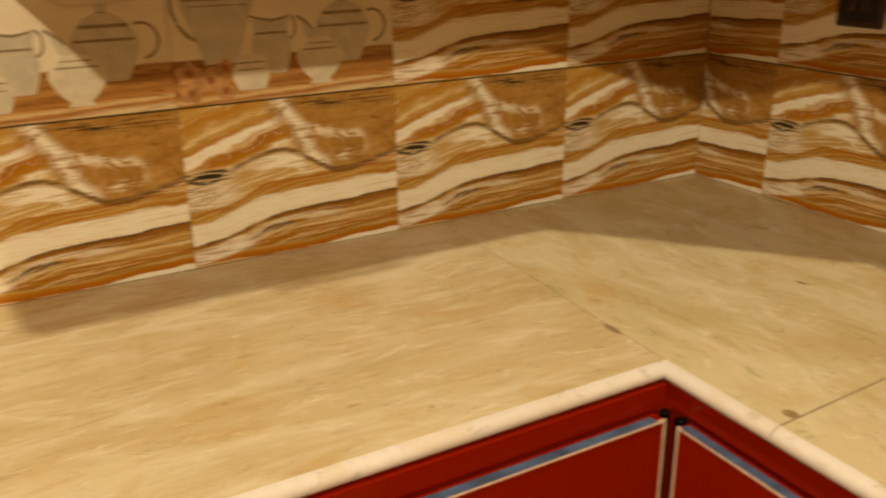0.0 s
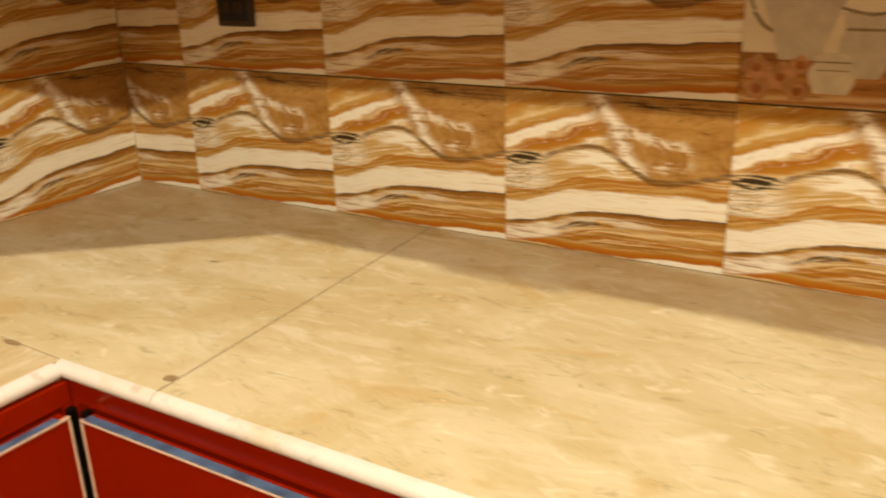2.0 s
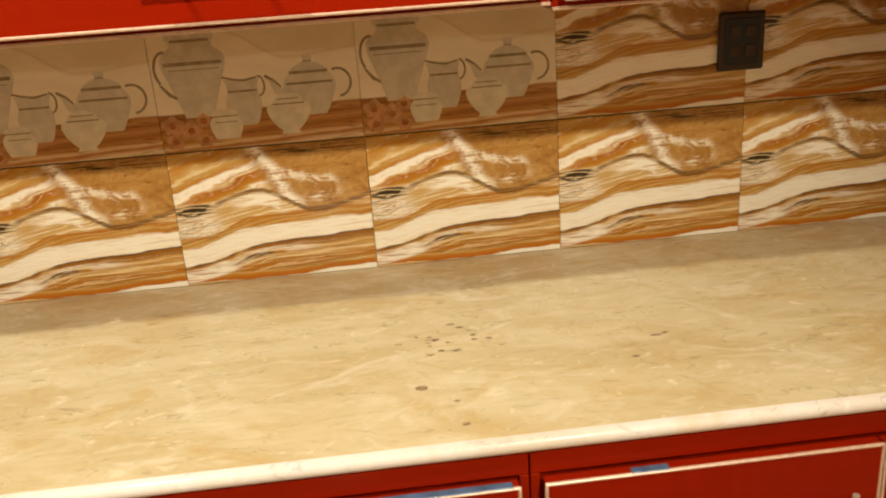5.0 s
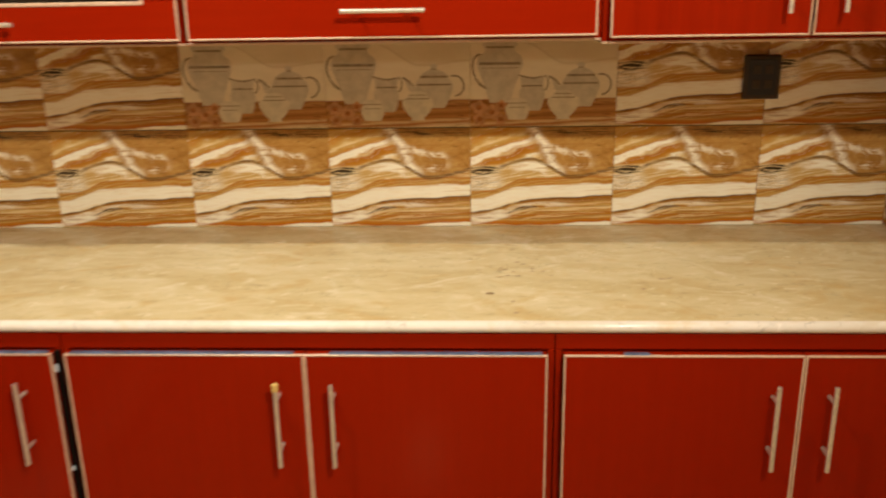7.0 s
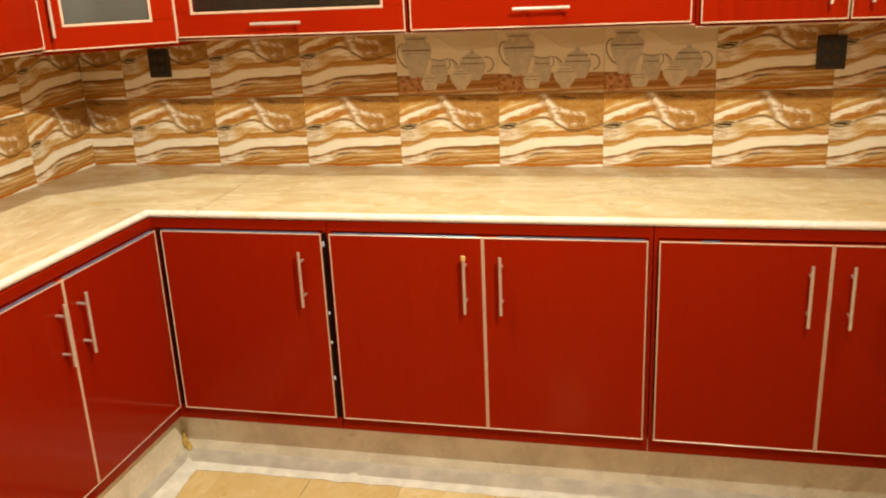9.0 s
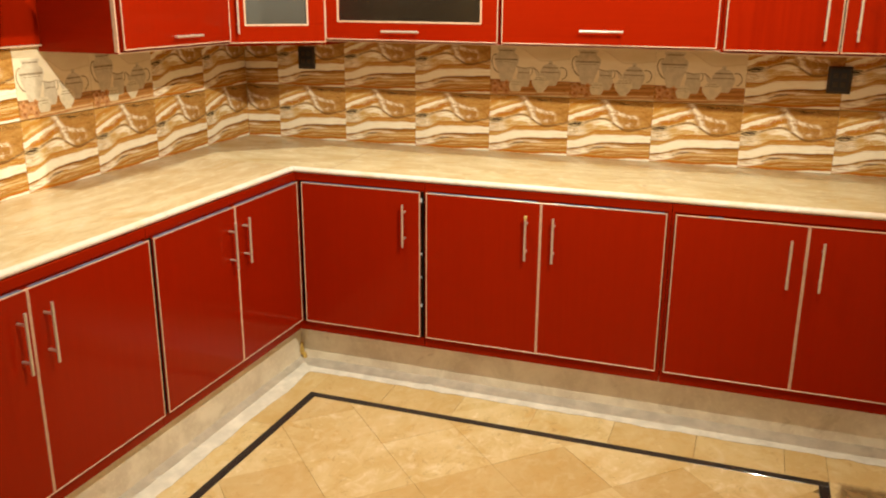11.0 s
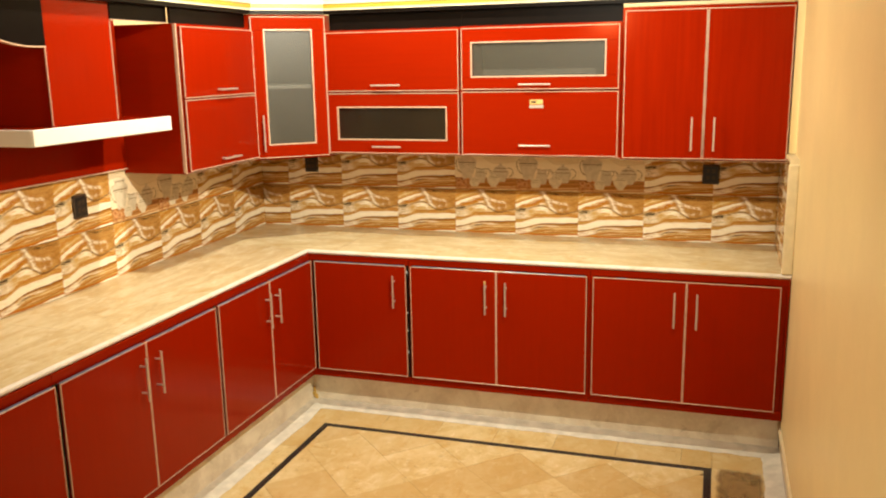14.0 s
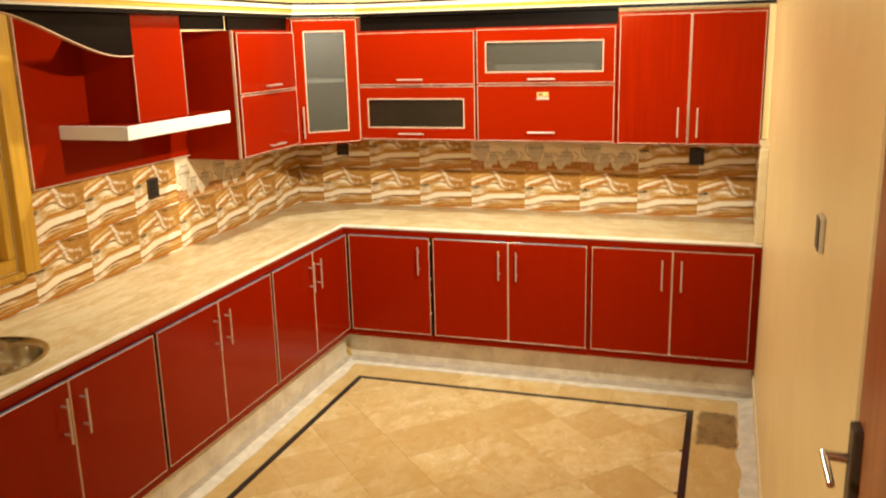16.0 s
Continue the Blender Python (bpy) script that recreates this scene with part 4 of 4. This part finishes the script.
rng = random.Random(4)
HALF, GAP = 0.210, 0.0007
shared = None
for i in range(-2, 32):
    for j in range(-2, 14):
        if (i + j) % 2:
            continue
        cx, cy = -0.6975 - i * HALF, -2.668 + j * HALF
        h = HALF - GAP
        poly = [(cx + h, cy), (cx, cy + h), (cx - h, cy), (cx, cy - h)]
        whole = cx + h < SX0 - SW and cx - h > FRONT and cy + h < SY0 - SW and cy - h > SY1 + SW
        for axis, limit, below in ((0, SX0 - SW - GAP, True), (0, FRONT, False), (1, SY0 - SW - GAP, True), (1, SY1 + SW + GAP, False)):
            poly = clip(poly, axis, limit, below) if poly else poly
        if len(poly) < 3 or area(poly) < 4e-4:
            continue
        if whole and shared:
            ob = new("floor_tile", shared)
            ob.location, ob.parent = (cx, cy, rng.uniform(0, 0.0006)), tiling
        else:
            ob = floor_piece(poly, FLOOR_MARBLE, rng.uniform(0, 0.0006))
            shared = ob.data if whole else shared
# border rows between the strip and the walls
def border(x0, x1, y0, y1, material=None):
    return floor_piece([(x0, y0), (x1, y0), (x1, y1), (x0, y1)], material or FLOOR_MARBLE, rng.uniform(0, 0.0006))
y = SY0
for k in range(9):
    y2 = max(y - 0.305, SY1)
    if y - y2 > 0.02:
        border(SX0 + GAP, -0.44, y - GAP, y2 + GAP)
    y = y2
border(SX0 + GAP, -0.44, SY0 + GAP, -0.49)
x = SX0
for k in range(20):
    border(x - GAP, x - 0.305 + GAP, SY0 + GAP, -0.49)
    border(x - GAP, x - 0.305 + GAP, END - 0.015, SY1 - GAP)
    x -= 0.305
border(SX0 + GAP, -0.44, END - 0.015, SY1 - GAP)
# damp brown tile in the corner of the border
def damp_stain():
    m = Mat("damp_stain", 0.35)
    g = m.coords("Generated")
    gx, gy, _ = m.split(g)
    n = m.noise(m.coords("World"), 16, 5, 0.6, 0.5)
    m.put("Base Color", m.mix(n.step(0.3, 0.7), (0.27, 0.165, 0.062), (0.40, 0.26, 0.11)))
    ax, ay = (gx - 0.5).abs() + (n - 0.5) * 0.22, (gy - 0.5).abs() + (n - 0.5) * 0.22
    m.put("Alpha", ax.step(0.47, 0.36) * ay.step(0.47, 0.32) * 0.55)
    return m.m


setting("floor_stain", box((-1.27, -2.965, 0.0008), (-0.80, -2.728, 0.0018)), damp_stain(), "damp brown stain on the border tiles", "stain")

# smeared cement along the plinths
def smear(points_inner, points_outer, name, lift):
    bm = bmesh.new()
    a = [bm.verts.new((*p, 0.016 + lift)) for p in points_inner]
    b = [bm.verts.new((*p, 0.0018 + lift * 0.2)) for p in points_outer]
    for k in range(len(a) - 1):
        bm.faces.new((a[k], a[k + 1], b[k + 1], b[k]))
    return tagged(new(name, as_mesh(name, bm, SMEAR)), "pale cement smeared over the floor's edge", "cement", "", "stuff")


SMEAR = plain("pale_cement_smear", (0.70, 0.64, 0.53), 0.75, 0.25, 14, 0.3)
ys = [-0.55 - k * (END * -1 - 0.55) / 90 for k in range(91)]
smear([(-0.545, y) for y in ys], [(-0.652 - 0.020 * noise.noise((y * 4, 1, 0)) - 0.010 * noise.noise((y * 17, 5, 0)), y) for y in ys], "cement_smear", 0.0)
xs = [-0.545 - k * 3.95 / 110 for k in range(111)]
smear([(x, -0.552) for x in xs], [(x, -0.655 - 0.022 * noise.noise((x * 4, 9, 0)) - 0.010 * noise.noise((x * 17, 3, 0))) for x in xs], "cement_smear", 0.001)
xs = [-0.545 - k * 3.35 / 100 for k in range(101)]
smear([(x, END - 0.003) for x in xs], [(x, END + 0.078 + 0.035 * noise.noise((x * 5, 14, 0)) + 0.014 * noise.noise((x * 19, 2, 0))) for x in xs], "cement_smear", 0.002)

# small brown pits in the marble worktop
def pits(places, name):
    bm = bmesh.new()
    for x, y, a, b in places:
        ring = []
        for k in range(10):
            t = 2 * math.pi * k / 10
            w = 1 + 0.25 * noise.noise((x * 40 + math.cos(t), y * 40 + math.sin(t), 2))
            ring.append(bm.verts.new((x + a * w * math.cos(t), y + b * w * math.sin(t), TOP + 0.0004)))
        bm.faces.new(ring)
    return tagged(new(name, as_mesh(name, bm, PIT)), "small brown pits in the marble worktop", "stain", "", "stuff")


PIT = plain("brown_marble_pit", (0.36, 0.235, 0.11), 0.6, 0.4, 120)
prng = random.Random(11)
spots = [(-0.362 + prng.gauss(0, 0.020), -2.06 + prng.gauss(0, 0.055), prng.uniform(0.0015, 0.0038), prng.uniform(0.003, 0.009)) for _ in range(20)]
spots += [(-0.495, -2.001, 0.007, 0.009), (-0.47, -2.31, 0.004, 0.006), (-0.60, -2.05, 0.004, 0.006), (-0.54, -2.045, 0.003, 0.005), (-0.41, -2.36, 0.003, 0.009), (-0.405, -2.375, 0.003, 0.005)]
pits(spots, "marble_pits")
pits([(-0.640, -0.500, 0.006, 0.017), (-0.610, -0.762, 0.008, 0.010), (-0.30, -0.52, 0.003, 0.010)], "marble_pits")

# ---- wall tiles ----
TW, TH, TT = 0.3556, 0.2540, 0.008


def tile_mesh(w, h, u0, v0, material, key, made={}):
    """A glazed tile of w by h metres whose print begins at u0, v0 of the whole tile."""
    key = (round(w, 4), round(h, 4), round(u0, 3), round(v0, 3), key)
    if key not in made:
        g, s, e = 0.0008, 0.0003, 0.0010
        bm = bmesh.new()
        def ring(inset, y):
            return [bm.verts.new(p) for p in ((s + inset, y, g + inset), (w - s - inset, y, g + inset), (w - s - inset, y, h - g - inset), (s + inset, y, h - g - inset))]
        a, b, c = ring(0, TT), ring(0, e), ring(e, 0)
        bm.faces.new(c)
        for p, q in ((a, b), (b, c)):
            for k in range(4):
                bm.faces.new((p[k], p[(k + 1) % 4], q[(k + 1) % 4], q[k]))
        layer = bm.loops.layers.uv.new("UVMap")
        for f in bm.faces:
            for l in f.loops:
                l[layer].uv = (u0 + l.vert.co.x / TW, v0 + l.vert.co.z / TH)
        made[key] = as_mesh("tile", bm, material)
    return made[key]


def hang(parent, m, w=TW, h=TH, u0=0.0, v0=0.0, jar=False):
    ob = new("tile", tile_mesh(w, h, u0, v0, JAR_TILE if jar else TILE, jar))
    ob.parent = parent
    ob.matrix_basis = m
    return ob


def outline(fn, n=24):
    return [fn(2 * math.pi * k / n) for k in range(n)]


def jar_prints(parent, base):
    """The printed jugs and pots of one picture tile, laid on its glaze."""
    def ink(name, points, material, layer, label=""):
        bm = prism([(u * TW, v * TH) for u, v in points], -0.0003 * layer, 0.0004, "y")
        ob = new(name, as_mesh(name, bm, material))
        ob.parent, ob.matrix_basis = parent, base
        return ob

    def loop(cx, cv, ru, rv, w, a0, a1):
        ang = [a0 + (a1 - a0) * k / 12 for k in range(13)]
        return [(cx + ru * math.cos(a), cv + rv * math.sin(a)) for a in ang] + [(cx + (ru - w) * math.cos(a), cv + (rv - 1.4 * w) * math.sin(a)) for a in ang[::-1]]

    def turned(cx, prof):
        """A vessel from its half widths, bottom to top."""
        ends = [prof[0]] + prof + [prof[-1]]
        fair = []
        for p0, p1, p2, p3 in zip(ends, ends[1:], ends[2:], ends[3:]):
            for t in (0.0, 0.33, 0.67):
                fair.append(tuple(0.5 * (2 * b + (c - a) * t + (2 * a - 5 * b + 4 * c - d) * t * t + (3 * b - a - 3 * c + d) * t ** 3)
                                  for a, b, c, d in zip(p0, p1, p2, p3)))
        fair.append(prof[-1])
        return [(cx + 1.16 * r, v) for r, v in fair] + [(cx - 1.16 * r, v) for r, v in fair[::-1]]

    def band(u0, u1, v, h, rise=0.015):
        return [(u0, v), (u1, v + rise), (u1, v + rise + h), (u0, v + h)]

    ink("jug_print", turned(0.205, [(0.060, 0.235), (0.066, 0.27), (0.088, 0.38), (0.114, 0.50), (0.132, 0.58), (0.134, 0.63), (0.120, 0.68), (0.092, 0.71), (0.088, 0.745), (0.102, 0.775), (0.098, 0.80)]), JUG_GREY, 1)
    ink("jug_line", band(0.112, 0.298, 0.748, 0.018, 0.0), JUG_LINE, 2)
    ink("jug_line", band(0.064, 0.346, 0.592, 0.026, 0.0), JUG_LINE, 2)
    ink("jug_line", band(0.082, 0.328, 0.560, 0.006, 0.0), JUG_LINE, 2)
    ink("jug_handle_print", loop(0.070, 0.575, 0.058, 0.125, 0.013, math.pi * 0.45, math.pi * 1.30), JUG_LINE, 1)
    ink("jug_handle_print", [(0.030, 0.47), (0.042, 0.475), (0.078, 0.415), (0.110, 0.385), (0.107, 0.365), (0.068, 0.395)], JUG_LINE, 1.5)
    ink("pot_print", turned(0.425, [(0.045, 0.155), (0.058, 0.19), (0.072, 0.27), (0.074, 0.33), (0.064, 0.39), (0.068, 0.45), (0.078, 0.475)]), JUG_GREY, 1)
    ink("jug_line", [(0.330, 0.490), (0.375, 0.470), (0.435, 0.455), (0.500, 0.475), (0.500, 0.487), (0.435, 0.470), (0.375, 0.485), (0.333, 0.502)], JUG_LINE, 2)
    ink("jug_line", band(0.355, 0.495, 0.385, 0.014, 0.0), JUG_LINE, 2)
    ink("pot_handle_print", loop(0.505, 0.42, 0.034, 0.075, 0.010, math.pi * -0.5, math.pi * 0.5), JUG_LINE, 1)
    ink("teapot_print", turned(0.755, [(0.060, 0.19), (0.072, 0.22), (0.098, 0.31), (0.112, 0.39), (0.104, 0.44), (0.082, 0.485), (0.070, 0.515), (0.040, 0.545), (0.016, 0.56), (0.022, 0.59), (0.010, 0.61)]), JUG_GREY, 1)
    ink("jug_line", band(0.660, 0.850, 0.478, 0.020, 0.0), JUG_LINE, 2)
    ink("jug_line", band(0.640, 0.870, 0.405, 0.016, 0.0), JUG_LINE, 2)
    ink("jug_line", band(0.735, 0.775, 0.556, 0.008, 0.0), JUG_LINE, 2)
    ink("spout_print", [(0.655, 0.36), (0.610, 0.40), (0.585, 0.455), (0.545, 0.490), (0.535, 0.475), (0.560, 0.440), (0.580, 0.36), (0.640, 0.29)], JUG_GREY, 1.5)
    ink("spout_print", [(0.585, 0.455), (0.545, 0.490), (0.535, 0.480), (0.578, 0.440), (0.612, 0.395), (0.618, 0.402)], JUG_LINE, 2)
    ink("pot_handle_print", loop(0.895, 0.40, 0.070, 0.105, 0.012, math.pi * -0.48, math.pi * 0.62), JUG_LINE, 1)
    ink("small_pot_print", turned(0.640, [(0.044, 0.070), (0.036, 0.095), (0.056, 0.125), (0.084, 0.19), (0.094, 0.245), (0.086, 0.275), (0.064, 0.295), (0.058, 0.32), (0.036, 0.345), (0.012, 0.352)]), JUG_PALE, 3)
    ink("jug_line", band(0.562, 0.718, 0.276, 0.009, 0.0), JUG_LINE, 4)
    ink("jug_line", band(0.585, 0.695, 0.312, 0.007, 0.0), JUG_LINE, 4)
    ink("cup_print", turned(0.325, [(0.048, 0.070), (0.058, 0.10), (0.070, 0.16), (0.066, 0.20), (0.054, 0.225), (0.056, 0.255), (0.030, 0.275)]), JUG_PALE, 3)
    ink("jug_line", band(0.265, 0.385, 0.226, 0.008, 0.0), JUG_LINE, 4)
    ink("jug_line", band(0.270, 0.380, 0.186, 0.006, 0.0), JUG_LINE, 4)
    for k, (fu, fv, size) in enumerate(((0.062, 0.190, 0.050), (0.150, 0.145, 0.056), (0.215, 0.210, 0.036), (0.066, 0.078, 0.044), (0.212, 0.075, 0.038))):
        ink("flower_print", outline(lambda a: (fu + size * math.cos(a) * (1 + 0.16 * math.sin(5 * a)), fv + 1.3 * size * math.sin(a) * (1 + 0.16 * math.sin(5 * a + 0.7)))), PINK, 1.5 + 0.2 * k)
        ink("flower_heart", outline(lambda a: (fu + 0.018 * math.cos(a), fv + 0.024 * math.sin(a)), 10), RED_INK, 2.6 + 0.05 * k)


splash = tagged(new("splashback"), "glazed onyx-print wall tiles with a few jug picture tiles", "splashback", "", "structure")
# back wall: u runs along -y
def back_pose(y, z):
    return pose(0.0, y, z, 0, 0, -90)
for row in range(2):
    z = TOP - 0.0008 + row * TH
    hang(splash, back_pose(0, z), 0.178, TH, 1 - 0.178 / TW)
    for k in range(8):
        y0 = -0.178 - k * TW
        wide = min(TW, y0 - END - 0.041)
        jar = row == 1 and k in (3, 4, 5)
        hang(splash, back_pose(y0, z), wide, TH, 0, 0, jar)
        if jar:
            jar_prints(splash, back_pose(y0, z))
# side wall: u runs along +x
for row in range(2):
    z = TOP - 0.0008 + row * TH
    hang(splash, pose(-0.349, 0, z), 0.349, TH, 0)
    for k in range(1, 12):
        x0 = -0.349 - k * TW
        jar = row == 1 and k in (2, 3)
        if x0 > -2.475:
            hang(splash, pose(x0, 0, z), TW, TH, 0, 0, jar)
            if jar:
                jar_prints(splash, pose(x0, 0, z))
        elif row == 0:
            hang(splash, pose(x0, 0, z), TW, 0.145, 0)
        elif x0 + TW > -2.475:
            hang(splash, pose(-2.474, 0, z), x0 + TW + 2.474, TH, 1 - (x0 + TW + 2.474) / TW)
    if row == 0:
        hang(splash, pose(-2.474, 0, z + 0.145), -0.349 - 5 * TW + 2.474, TH - 0.145, 1 - (-0.349 - 5 * TW + 2.474) / TW, 0.145 / TH)
# return on the opposite wall: u runs along -x... seen from the room
for row in range(2):
    z = TOP - 0.0008 + row * TH
    hang(splash, pose(0, END + 0.041 + 0.0, z, 0, 0, 180), TW, TH, 0.2)
    hang(splash, pose(-TW, END + 0.041, z, 0, 0, 180), 0.640 - TW, TH, 0.2)


# hardened putty in the plinth's inner corner
putty = bmesh.new()
for k, (dx, dy, z, rad) in enumerate(((0, 0, 0.045, 0.016), (-0.006, -0.004, 0.075, 0.011), (0.002, -0.012, 0.020, 0.014))):
    bmesh.ops.create_icosphere(putty, subdivisions=2, radius=rad, matrix=pose(dx, dy, z) @ Matrix.Diagonal((0.6, 0.6, 1.5, 1)))
for vert in putty.verts:
    vert.co += 0.004 * noise.noise_vector(vert.co * 60)
blob = tagged(new("putty_blob", as_mesh("putty_blob", putty, plain("yellow_putty", (0.58, 0.38, 0.08), 0.6, 0.3, 60))), "hardened yellow putty in the plinth corner", "putty")
blob.location = (-0.556, -0.562, 0.0)
